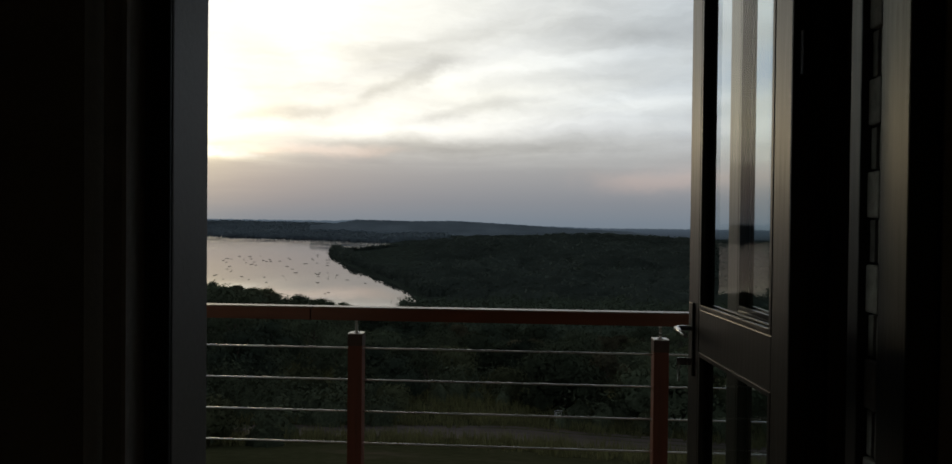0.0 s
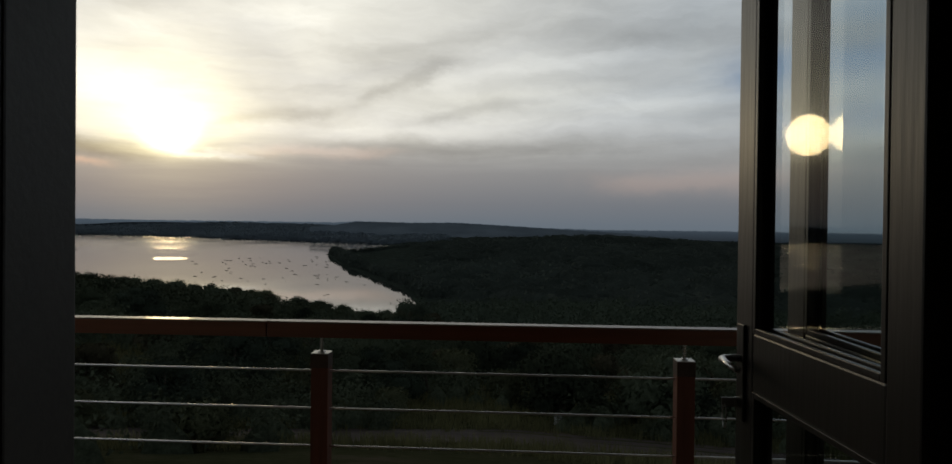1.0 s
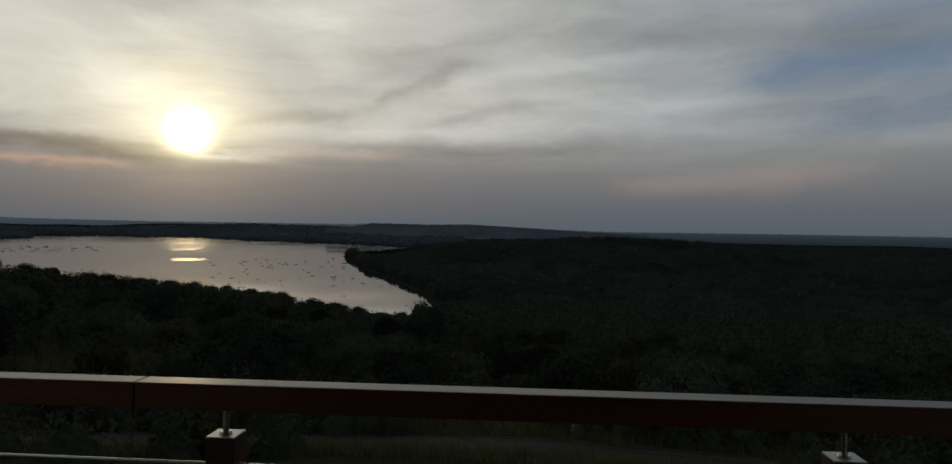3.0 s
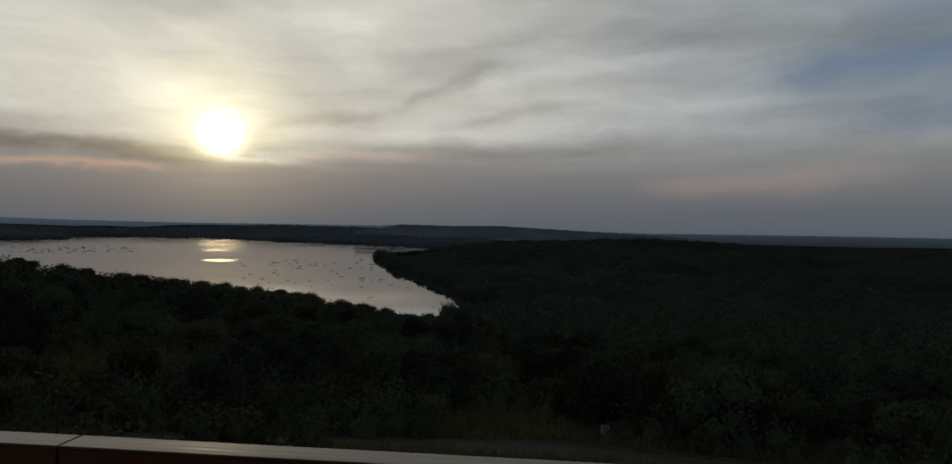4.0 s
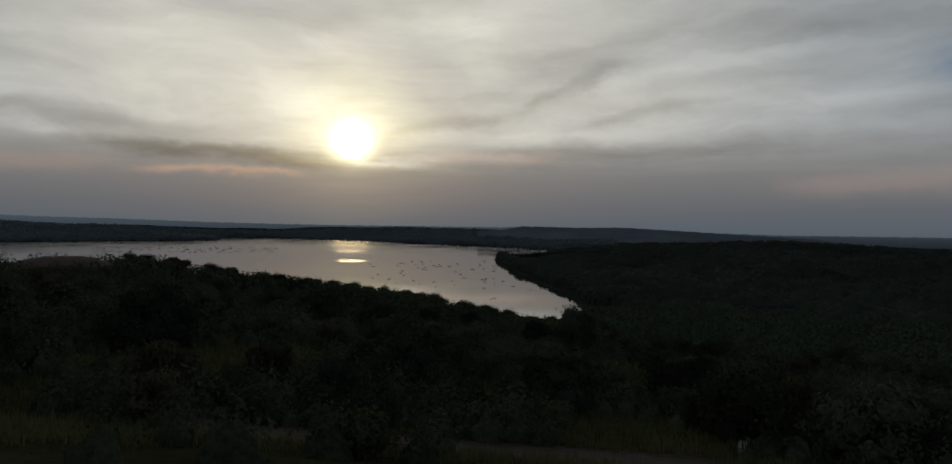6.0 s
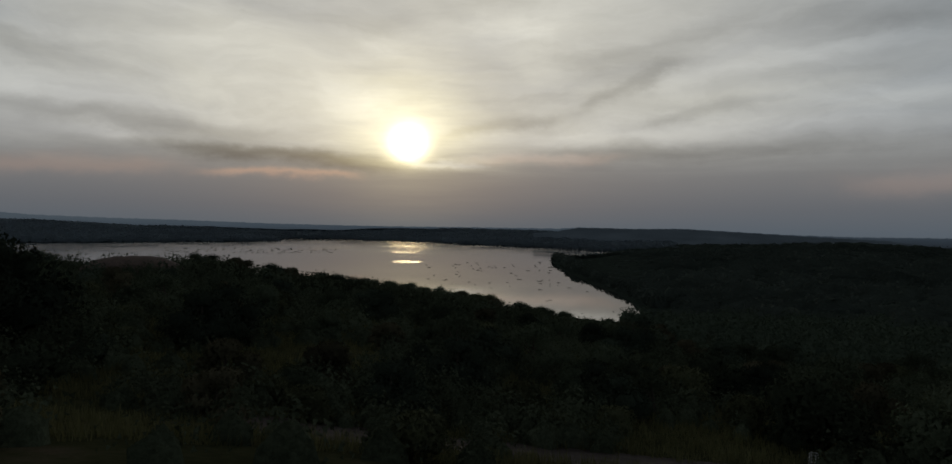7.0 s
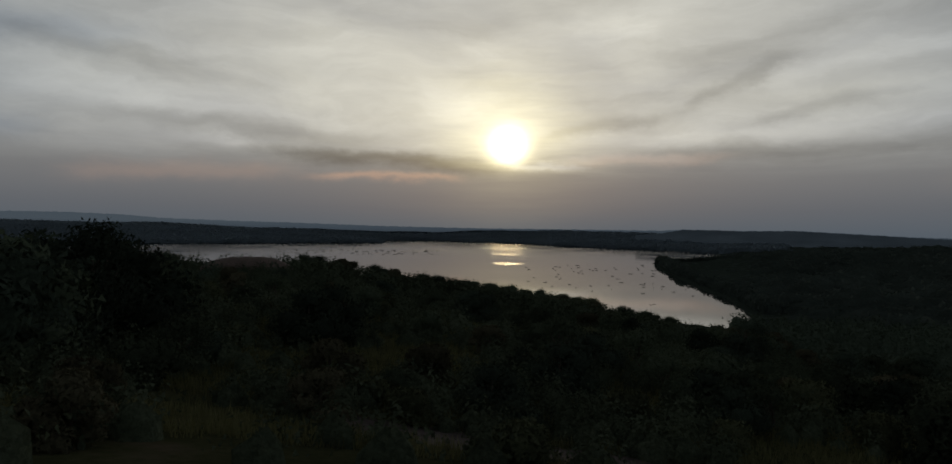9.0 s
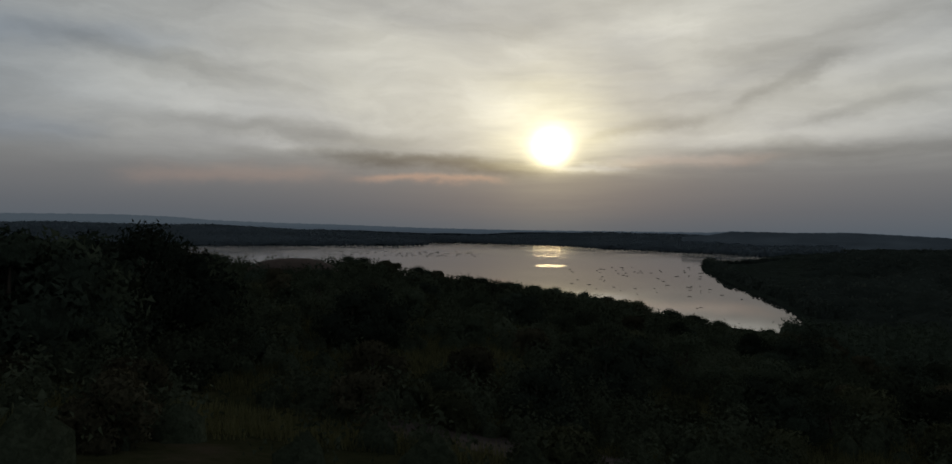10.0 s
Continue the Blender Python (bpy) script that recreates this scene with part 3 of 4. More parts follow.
floor = tagged(solid("floor", (-3.25, -3.4, FLOOR_Z - 0.25), (3.25, OUT_Y, FLOOR_Z - 0.012), M_MORTAR, bevel=0.0), "brown tiled floor of the room", "floor", kind="structure")
tile = solid("tile", (-0.198, -0.198, -0.012), (0.198, 0.198, 0.0), M_FLOOR, floor, 0.003)
first = True
for i in range(15):
    for j in range(13):
        m = pose(-2.8 + 0.4 * i, -2.95 + 0.4 * j - 0.0, FLOOR_Z)
        if first:
            tile.matrix_basis, first = m, False
        else:
            other = new("tile", tile.data)
            other.parent, other.matrix_basis = floor, m
wall("wall_lower_storey", (-3.25, -3.4, -4.2), (3.25, 1.9, FLOOR_Z - 0.255), M_OUTWALL, "ochre plastered lower storey of the house")
roof = tagged(new("roof"), "thatched roof over room and balcony", "roof", kind="structure")
bm = bmesh.new()
for y0, z0, y1, z1 in ((-4.6, 2.95, -0.6, 5.1), (-0.6, 5.1, 3.95, 2.85)):
    box(bm, (-4.0, y0, 0), (4.0, y1, 0.22))
    for v in bm.verts:
        if v.tag:
            continue
        v.tag = True
        v.co.z += z0 if abs(v.co.y - y0) < 0.01 else z1
part("thatch", bm, M_ROOF, roof)
for x in (-3.25, 3.10):
    bm = bmesh.new()
    ends = [[bm.verts.new((x + dx, y, z)) for y, z in ((-3.4, 2.872), (2.1, 2.872), (2.1, 3.70), (-0.6, 5.06), (-3.4, 3.56))] for dx in (0.0, 0.15)]
    bm.faces.new(ends[0][::-1])
    bm.faces.new(ends[1])
    for k in range(5):
        bm.faces.new((ends[0][k], ends[0][(k + 1) % 5], ends[1][(k + 1) % 5], ends[1][k]))
    part("gable", bm, M_OUTWALL, roof)
for x in (-3.75, 3.95):
    bm = bmesh.new()
    tube(bm, [(x, 3.72, -0.05), (x, 3.72, 2.99)], [0.07, 0.06], 12)
    part("roof_post", bm, M_BARK, roof, round_off=True)

# door frame: left jamb with a shade strip and trim, right jamb
frame_l = tagged(new("door_frame"), "dark brown door frame beside the open doorway", "door frame", kind="structure")
solid("jamb", (-0.735, 1.90, FLOOR_Z), (-0.660, 2.10, 2.42), M_JAMB, frame_l, 0.006)
# thin black strip stands in for the shade of the recess
solid("door_stop", (-0.716, 1.890, FLOOR_Z), (-0.662, 1.8985, 2.42), M_BLACK, frame_l, 0.004)
# its pale colour stands in for light falling on this edge
solid("trim", (-0.800, 1.825, FLOOR_Z), (-0.737, 1.97, 2.42), M_TRIM, frame_l, 0.012)
solid("head", (-0.735, 1.955, 2.36), (0.90, 2.10, 2.418), M_JAMB, frame_l, 0.006)
frame_r = tagged(new("door_frame"), "dark door frame at the folded leaves", "door frame", kind="structure")
solid("jamb", (1.085, 1.80, FLOOR_Z), (1.158, 1.93, 2.415), M_DOOR, frame_r, 0.006)
solid("sill", (-0.66, 1.93, FLOOR_Z - 0.01), (1.08, 2.10, FLOOR_Z + 0.02), M_DOOR, frame_r, 0.005)

# added dark piece, blocks the sky that shows past the reveal
solid("outer_jamb", (1.070, 1.994, FLOOR_Z), (1.1075, 2.10, 2.41), M_DOOR, frame_r, 0.004)

# stone reveal outside the folded door
reveal = tagged(solid("stone_reveal", (1.108, 1.931, FLOOR_Z), (1.159, 2.10, 2.41), M_DOOR, bevel=0.0), "dark reveal with a narrow strip of stone blocks", "wall", kind="structure")
z = FLOOR_Z
rng = random.Random(4)
while z < 2.28:
    h = rng.uniform(0.118, 0.132)
    solid("stone", (1.086, 1.932, z + 0.006), (1.107, 1.992, z + h), M_STONE, reveal, 0.006)
    z += h
    h = rng.uniform(0.108, 0.120)
    for y0, y1 in ((1.934, 1.950), (1.964, 1.990)):
        solid("stone", (1.094, y0, z + 0.006), (1.107, y1, z + h), M_STONE, reveal, 0.003)
    z += h

curtain = tagged(new("curtain"), "grey-green curtain hanging beside the door", "curtain")
bm = bmesh.new()
cols = 60
for row in (FLOOR_Z + 0.03, 1.0, 2.5):
    for c in range(cols + 1):
        bm.verts.new((1.20 + 0.55 * c / cols, 1.74 + 0.028 * math.sin(c * 0.85) + 0.008 * math.sin(c * 0.31), row))
bm.verts.ensure_lookup_table()
for r0 in range(2):
    for c in range(cols):
        a = r0 * (cols + 1) + c
        bm.faces.new([bm.verts[k] for k in (a, a + 1, a + cols + 2, a + cols + 1)])
bmesh.ops.solidify(bm, geom=bm.faces[:], thickness=0.004)
part("cloth", bm, M_CURTAIN, curtain, round_off=True)
bm = bmesh.new()
tube(bm, [(1.197, 1.735, 0.0), (1.197, 1.735, 2.45)], [0.004, 0.004], 6)
part("seam", bm, M_BLACK, curtain)
bm = bmesh.new()
tube(bm, [(1.15, 1.74, 2.53), (1.9, 1.74, 2.53)], [0.012, 0.012], 10)
part("rod", bm, M_DOOR, curtain)


# folding door leaves, built with the hinge at the origin and the leaf along +y
def door_leaf(name, label, handles, swing):
    leaf = tagged(new(name), label, "door", kind="structure")
    w, t, zt = 0.725, 0.045, 2.34
    z0 = FLOOR_Z + 0.025
    solid("hinge_stile", (-t / 2, 0.0, z0), (t / 2, 0.092, zt), M_DOOR, leaf, 0.005)
    solid("lock_stile", (-t / 2, w - 0.100, z0), (t / 2, w, zt), M_DOOR, leaf, 0.005)
    solid("bottom_rail", (-t / 2 + 0.001, 0.0925, z0), (t / 2 - 0.001, w - 0.1005, z0 + 0.17), M_DOOR, leaf, 0.005)
    solid("mid_rail", (-t / 2 + 0.001, 0.0925, 0.945), (t / 2 - 0.001, w - 0.1005, 1.085), M_DOOR, leaf, 0.005)
    solid("top_rail", (-t / 2 + 0.001, 0.0925, zt - 0.11), (t / 2 - 0.001, w - 0.1005, zt), M_DOOR, leaf, 0.005)
    for low, high in ((z0 + 0.17, 0.945), (1.085, zt - 0.11)):
        for x in (-0.017, 0.017):
            bead = bmesh.new()
            for lo, hi in (((0.093, low), (0.107, high)), ((w - 0.115, low), (w - 0.101, high)), ((0.107, low), (w - 0.115, low + 0.014)), ((0.107, high - 0.014), (w - 0.115, high))):
                box(bead, (x - 0.006, lo[0], lo[1]), (x + 0.006, hi[0], hi[1]), 0.002)
            part("glazing_bead", bead, M_DOOR, leaf)
        for x in (0.0,):
            pane = bmesh.new()
            corners = [pane.verts.new((x + (yy - 0.36) * 0.026 * swing, yy, zz)) for yy, zz in ((0.095, low), (w - 0.103, low), (w - 0.103, high), (0.095, high))]
            pane.faces.new(corners)
            ob = part("pane", pane, M_GLASS, leaf)
            ob.visible_shadow = False
    for zz in (0.25, 1.75):
        bm = bmesh.new()
        tube(bm, [(0.0, -0.012, zz - 0.05), (0.0, -0.012, zz + 0.05)], [0.010, 0.010], 10)
        part("hinge", bm, M_DOOR, leaf)
    if handles:
        hy = w - 0.045
        solid("lock_plate", (-t / 2 - 0.008, hy - 0.020, 0.86), (-t / 2 - 0.0005, hy + 0.020, 1.10), M_DOOR, leaf, 0.003)
        bm = bmesh.new()
        tube(bm, [(-t / 2 - 0.008, hy, 1.015), (-t / 2 - 0.045, hy, 1.015), (-t / 2 - 0.057, hy - 0.010, 1.014), (-t / 2 - 0.060, hy - 0.05, 1.012), (-t / 2 - 0.058, hy - 0.115, 1.008)],
             [0.009, 0.009, 0.009, 0.008, 0.007], 10)
        part("door_handle", bm, M_STEEL, leaf, "curved steel lever handle", True)
        bm = bmesh.new()
        tube(bm, [(-t / 2 - 0.008, hy, 0.905), (-t / 2 - 0.020, hy, 0.905)], [0.014, 0.013], 14)
        lock = part("lock", bm, M_BRASS, leaf, "round lock cylinder with a key in it")
        bm = bmesh.new()
        box(bm, (-t / 2 - 0.052, hy - 0.0015, 0.893), (-t / 2 - 0.0205, hy + 0.0015, 0.917), 0.001)
        part("key", bm, M_STEEL, lock)
        bm = bmesh.new()
        ring = [(-t / 2 - 0.045, hy + 0.012 * math.cos(a), 0.872 + 0.030 * math.sin(a)) for a in [2 * math.pi * k / 16 for k in range(17)]]
        tube(bm, ring, [0.002] * 17, 6)
        part("key_ring", bm, M_STEEL, lock)
    return leaf


leaf = door_leaf("door_1", "open dark brown glazed door with lever handle and key", True, 1)
leaf.matrix_basis = pose(0.864, 1.838, 0, 0, 0, 4.2)
leaf2 = door_leaf("door_2", "dark brown glazed door folded behind the open one", False, 0)
# added black filler, keeps sky from showing between the two leaves
solid("gasket", (-0.068, 0.012, FLOOR_Z + 0.025), (-0.0232, 0.034, 2.34), M_BLACK, leaf2, 0.003)
leaf2.matrix_basis = pose(0.955, 1.842, 0, 0, 0, 1.2)

# ---- balcony ----
RAIL_Y, RAIL_TOP = 3.62, 0.93
deck = tagged(solid("balcony_slab", (-3.9, OUT_Y + 0.002, -0.32), (4.1, 3.80, FLOOR_Z - 0.032), M_OUTWALL, bevel=0.01), "balcony slab with timber deck boards", "balcony", kind="structure")
board = None
for k in range(17):
    y = OUT_Y + 0.055 + 0.1 * k
    if board is None:
        board = solid("deck_board", (-3.9, -0.046, -0.028), (4.1, 0.046, 0.0), M_DECK, deck, 0.004)
        board.matrix_basis = pose(0, y, FLOOR_Z)
    else:
        other = new("deck_board", board.data)
        other.parent, other.matrix_basis = deck, pose(0, y, FLOOR_Z)
for x in (-3.5, 3.7):
    tagged(solid("balcony_support", (x - 0.12, 3.35, -5.2), (x + 0.12, 3.59, -0.322), M_OUTWALL, bevel=0.01), "ochre plastered pier under the balcony", "pier", "balcony piers")

railing = tagged(new("balcony_railing"), "red-brown timber railing with steel cables on the balcony", "railing")
for x0, x1 in ((-3.6, -0.817), (-0.813, 2.20), (2.204, 3.95)):
    bm = bmesh.new()
    box(bm, (x0, RAIL_Y - 0.034, RAIL_TOP - 0.066), (x1, RAIL_Y + 0.034, RAIL_TOP - 0.006), 0.003)
    rail = part("top_rail", bm, M_RAIL, railing)
    bm = bmesh.new()
    box(bm, (x0, RAIL_Y - 0.034, RAIL_TOP - 0.0055), (x1, RAIL_Y + 0.034, RAIL_TOP), 0.002)
    part("rail_capping", bm, M_RAILTOP, rail, "weathered varnished top face")
for k in range(-2, 3):
    x = 0.91 + 1.5 * k - (0.0 if k < 2 else 0.03)
    bm = bmesh.new()
    box(bm, (x - 0.036, RAIL_Y - 0.036, FLOOR_Z), (x + 0.036, RAIL_Y + 0.036, 0.796), 0.003)
    post = part("post", bm, M_POST, railing)
    bm = bmesh.new()
    box(bm, (x - 0.0365, RAIL_Y - 0.0365, 0.7965), (x + 0.0365, RAIL_Y + 0.0365, 0.800), 0.0012)
    part("post_cap", bm, M_CAP, post, "pale metal cap")
    solid("post_sleeve", (x - 0.0372, RAIL_Y - 0.0372, 0.738), (x + 0.0372, RAIL_Y + 0.0372, 0.7955), M_SLEEVE, post, 0.0015, "dull brown metal sleeve")
    bm = bmesh.new()
    tube(bm, [(x, RAIL_Y, 0.8005), (x, RAIL_Y, RAIL_TOP - 0.067)], [0.008, 0.008], 12)
    tube(bm, [(x, RAIL_Y, 0.8005), (x, RAIL_Y, 0.806)], [0.016, 0.014], 12)
    part("steel_pin", bm, M_STEEL, post)
for k in range(5):
    z = 0.722 - 0.159 * k
    bm = bmesh.new()
    tube(bm, [(-3.6, RAIL_Y, z), (3.95, RAIL_Y, z)], [0.0044, 0.0044], 10)
    part("cable", bm, M_STEEL, railing, "thin stainless steel cable", True)


# ---- trees ----
def soften(ob, puff):
    """Gives foliage soft normals, so that a crown is shaded as a mass."""
    smooth(ob.data)
    ob.data.normals_split_custom_set_from_vertices(puff.tolist())
    return ob


def wind(v, puff):
    """Turns each three-cornered spray so that its front faces the way of puff; returns corners, faces and soft normals."""
    puff = puff / np.linalg.norm(puff, axis=1)[:, None]
    q = v.reshape(-1, 3, 3)
    face = np.cross(q[:, 1] - q[:, 0], q[:, 2] - q[:, 0])
    f = np.arange(len(v)).reshape(-1, 3)
    back = (face * puff.reshape(-1, 3, 3)[:, 0]).sum(1) < 0
    f[back] = f[back][:, ::-1]
    return v, f, puff


def leaves(rng, lobes, count, size, droop=0.3, flat=0.35):
    """Arrays of folded leaf sprays spread over the shells of lobes (centre, radii)."""
    weights = np.array([l[1][0] * l[1][2] for l in lobes])
    which = rng.choice(len(lobes), count, p=weights / weights.sum())
    c = np.array([l[0] for l in lobes])[which]
    rad = np.array([l[1] for l in lobes])[which]
    d = rng.normal(size=(count, 3))
    d /= np.linalg.norm(d, axis=1)[:, None]
    d[:, 2] = np.where(d[:, 2] < -0.6, -d[:, 2] * 0.6, d[:, 2])
    depth = 1 - np.abs(rng.normal(size=count)) * 0.24 + rng.uniform(-0.02, 0.16, count)
    depth = depth + np.where(rng.uniform(0, 1, count) < 0.14, rng.uniform(0, 0.38, count), 0)
    p = c + d * rad * depth[:, None]
    out = d * rad / np.linalg.norm(rad, axis=1)[:, None] + rng.normal(size=(count, 3)) * 0.22
    out[:, 2] -= droop * rng.uniform(0, 1, count)
    out /= np.linalg.norm(out, axis=1)[:, None]
    # most sprays lie like shingles on the crown, some stick out
    axis = np.cross(out, rng.normal(size=(count, 3)))
    axis = np.where(rng.uniform(0, 1, (count, 1)) < 0.92, axis, out)
    axis /= np.linalg.norm(axis, axis=1)[:, None]
    side = np.cross(out + rng.normal(size=(count, 3)) * 0.05, axis)
    side = np.where(np.linalg.norm(side, axis=1)[:, None] < 0.2, np.cross(axis, rng.normal(size=(count, 3))), side)
    side /= np.linalg.norm(side, axis=1)[:, None]
    out = axis
    s = (size * rng.uniform(0.55, 1.4, count) * np.where(depth > 1.15, 0.6, 1.0))[:, None]
    v = np.stack([p - out * s * 0.5 - side * s * flat, p - out * s * 0.35 + side * s * flat, p + out * s * 0.75], 1).reshape(-1, 3)
    puff = d + (p - np.array((0, 0, p[:, 2].mean()))) * (0.6 / max(1e-6, np.abs(p).max())) + np.array((0, 0, 0.25))
    return wind(v, np.repeat(puff, 3, axis=0))


def lump(rng, centre, radii, fill):
    """An uneven mass of inner foliage for one lobe of a crown: corners, faces, normals."""
    n, m = 4, 8
    tilt, turn = np.meshgrid(np.linspace(0.12, math.pi - 0.5, n), np.linspace(0, 2 * math.pi, m, endpoint=False), indexing="ij")
    d = np.stack([np.sin(tilt) * np.cos(turn), np.sin(tilt) * np.sin(turn), np.cos(tilt)], -1).reshape(-1, 3)
    k = fill * (0.92 + rng.uniform(-0.13, 0.13, (len(d), 1)))
    v = np.array(centre) + d * np.array(radii) * k
    i, j = np.meshgrid(np.arange(n - 1), np.arange(m), indexing="ij")
    q = (j + 1) % m
    f = np.stack([i * m + j, (i + 1) * m + j, (i + 1) * m + q, i * m + q], -1).reshape(-1, 4)
    puff = d + np.array((0, 0, 0.25))
    return v, f, puff / np.linalg.norm(puff, axis=1)[:, None]


def make_tree(name, label, seed, tall, wide, count, size, mat, stems=1, bare=0.35, lobes_n=9, spread=1.0, droop=0.3, filled=0.62):
    """A tree of tapered trunk, limbs and a crown of leaf sprays, standing at the origin."""
    rng = np.random.RandomState(seed)
    tree = tagged(new(name), label, "tree" if tall > 3.6 else "bush", "bush country trees")
    lobes = []
    for k in range(lobes_n):
        a, q = rng.uniform(0, 6.283), rng.uniform(0.15, 1.0) ** 0.6
        hgt = tall * (bare + (0.86 - bare) * rng.uniform(0.15, 1.0) * (1 - 0.45 * q * q))
        rr = wide * rng.uniform(0.20, 0.36)
        lobes.append(((q * wide * 0.42 * spread * math.cos(a), q * wide * 0.42 * spread * math.sin(a), hgt), (rr, rr * rng.uniform(0.8, 1.1), rr * rng.uniform(0.6, 0.95))))
    lobes.append(((0.1, 0, tall * 0.80), (wide * 0.25, wide * 0.25, tall * 0.17)))
    bm = bmesh.new()
    thick = 0.028 * tall + 0.03
    for s in range(stems):
        a = 6.283 * s / stems + 0.5
        lean = 0.0 if stems == 1 else wide * 0.12
        pts = [(lean * q * math.cos(a) + 0.06 * tall * q * math.sin(3 * q + seed), lean * q * math.sin(a) + 0.05 * tall * q * math.cos(2 * q + seed), tall * 0.72 * q - 0.35 * (q == 0)) for q in (0, 0.25, 0.5, 0.75, 1.0)]
        tube(bm, pts, [thick * 1.3, thick, thick * 0.75, thick * 0.5, thick * 0.2], 7)
    trunk = part("trunk", bm, M_BARK, tree, round_off=True)
    for k, (c, rad) in enumerate(lobes[:5]):
        q = 0.35 + 0.1 * k
        base = Vector((0.06 * tall * q * math.sin(3 * q + seed), 0.05 * tall * q * math.cos(2 * q + seed), tall * 0.6 * q))
        tip = Vector(c)
        bend = (base + tip) / 2 + Vector((0, 0, -0.05 * tall))
        bm = bmesh.new()
        tube(bm, [base, bend, tip, tip + (tip - bend) * 0.35], [thick * 0.45, thick * 0.32, thick * 0.18, thick * 0.06], 5)
        part("limb", bm, M_BARK, trunk, round_off=True)
    v, f, puff = leaves(rng, lobes, count, size, droop)
    if filled:
        f = f.tolist()
        for c, rad in lobes:
            iv, jf, ip = lump(rng, c, rad, filled)
            f += (jf + len(v)).tolist()
            v, puff = np.concatenate([v, iv]), np.concatenate([puff, ip])
    soften(raw("crown", v, f, mat, tree), puff)
    return tree


KINDS = [
    make_tree("bush_willow_tree", "rounded dull green bush tree with several stems", 11, 5.0, 5.4, 5200, 0.28, M_LEAF_A, 3, 0.03, 12),
    make_tree("broad_tree", "broad dark green tree with a dense uneven crown", 12, 6.2, 6.6, 5800, 0.30, M_LEAF_B, 1, 0.06, 14),
    make_tree("olive_bush", "low grey-olive bush with feathery outer twigs", 13, 3.2, 4.4, 4600, 0.25, M_LEAF_C, 4, 0.02, 9),
    make_tree("thorn_tree", "open thorn tree with a flat thin crown", 14, 6.4, 6.2, 2200, 0.26, M_LEAF_A, 1, 0.45, 9, 1.15, 0.0, 0.0),
    make_tree("dry_bush_tree", "brown-tinged bush tree, partly dry", 15, 4.4, 4.6, 4200, 0.27, M_LEAF_D, 2, 0.05, 10),
    make_tree("sparse_tree", "thin airy tree with sky showing between its leaves", 16, 7.0, 5.0, 2200, 0.24, M_LEAF_B, 1, 0.3, 8, 1.2, 0.3, 0.0),
    make_tree("slim_tree", "slim upright dark tree with a pointed crown", 17, 6.8, 3.2, 2600, 0.32, M_LEAF_B, 1, 0.12, 8, 0.55),
]
PLACED = []


def plant(kind, x, y, scale, turn, sink=0.0, squash=1.0):
    m = Matrix.Translation((x, y, float(height(x, y)) - sink - 0.05)) @ Matrix.Rotation(turn, 4, "Z") @ Matrix.Diagonal((scale, scale, scale * squash, 1))
    if kind not in PLACED:
        PLACED.append(kind)
        KINDS[kind].matrix_basis = m
    else:
        copy_thing(KINDS[kind], m @ Matrix.Diagonal([1 / s for s in KINDS[kind].scale] + [1]))


def at(az, r):
    return r * math.sin(radians(az)), r * math.cos(radians(az))


def meadow(x, y):
    """Open grassy patches on the slope, about 1 where no bush grows."""
    return ramp_np(waves2(np.asarray(x, float), np.asarray(y, float), 34, 17), 0.10, 0.40) * (1 - ramp_np(np.hypot(x, y), 95, 125)) * ramp_np(np.degrees(np.arctan2(x, y)), -54, -48)


TALL = (5.0, 6.2, 3.2, 6.4, 4.4, 7.0, 6.8)
rng = random.Random(21)
# trees whose tops stand against the lake: bearing, height of the top over the eye, distance, kind
CRESTS = [(-64.5, 0.0, 70, 1), (-62.5, 0.1, 66, 1), (-60.4, -0.1, 72, 0), (-58.9, -0.2, 76, 1), (-55.4, 0.8, 78, 5), (-55.9, 0.5, 76, 5), (-54.2, -0.4, 84, 1), (-55.0, -1.6, 120, 0), (-36.6, -3.05, 165, 6),
          (-31.1, -3.75, 160, 3), (-27.9, -4.2, 158, 3), (-8.8, -6.1, 150, 5), (-8.0, -6.4, 148, 5), (-24.0, -4.8, 160, 0)]
for az, el, r, kind in CRESTS:
    x, y = at(az, r)
    top = 1.25 + r * math.tan(radians(el))
    plant(kind, x, y, max(0.5, (top - float(height(x, y))) / TALL[kind]), rng.uniform(0, 6.28))
EDGE_AZ = (-72, -52.9, -47.6, -43.9, -41, -36.6, -31.1, -27.6, -24.1, -21.1, -16.8, -13, -9, 0)
EDGE_EL = (-1.9, -2.2, -2.25, -2.3, -2.55, -3.4, -4.05, -4.6, -5.05, -5.6, -6.3, -7.1, -7.4, -7.6)
az = -70.0
while az < -6:
    for depth in (0,):
        r = rng.uniform(168, 182) - 22 * depth
        x, y = at(az + rng.uniform(-0.6, 0.6), r)
        top = 1.25 + r * math.tan(radians(float(np.interp(az, EDGE_AZ, EDGE_EL)) + 0.5 - 0.35 * depth - abs(rng.gauss(0, 0.16))))
        kind = rng.choice((0, 0, 1, 1, 4, 2))
        tall = top - float(height(x, y))
        if tall > 1.2 and not -52 < az < -43:
            plant(kind, x, y, min(1.5, max(0.45, tall / TALL[kind])), rng.uniform(0, 6.28))
    az += rng.uniform(0.85, 1.5)
# scattered bush on the slope below the house
taken = [at(-63.5, 72), at(-63.3, 66), at(-60.9, 40), at(-59.2, 41), at(-60.3, 36)]
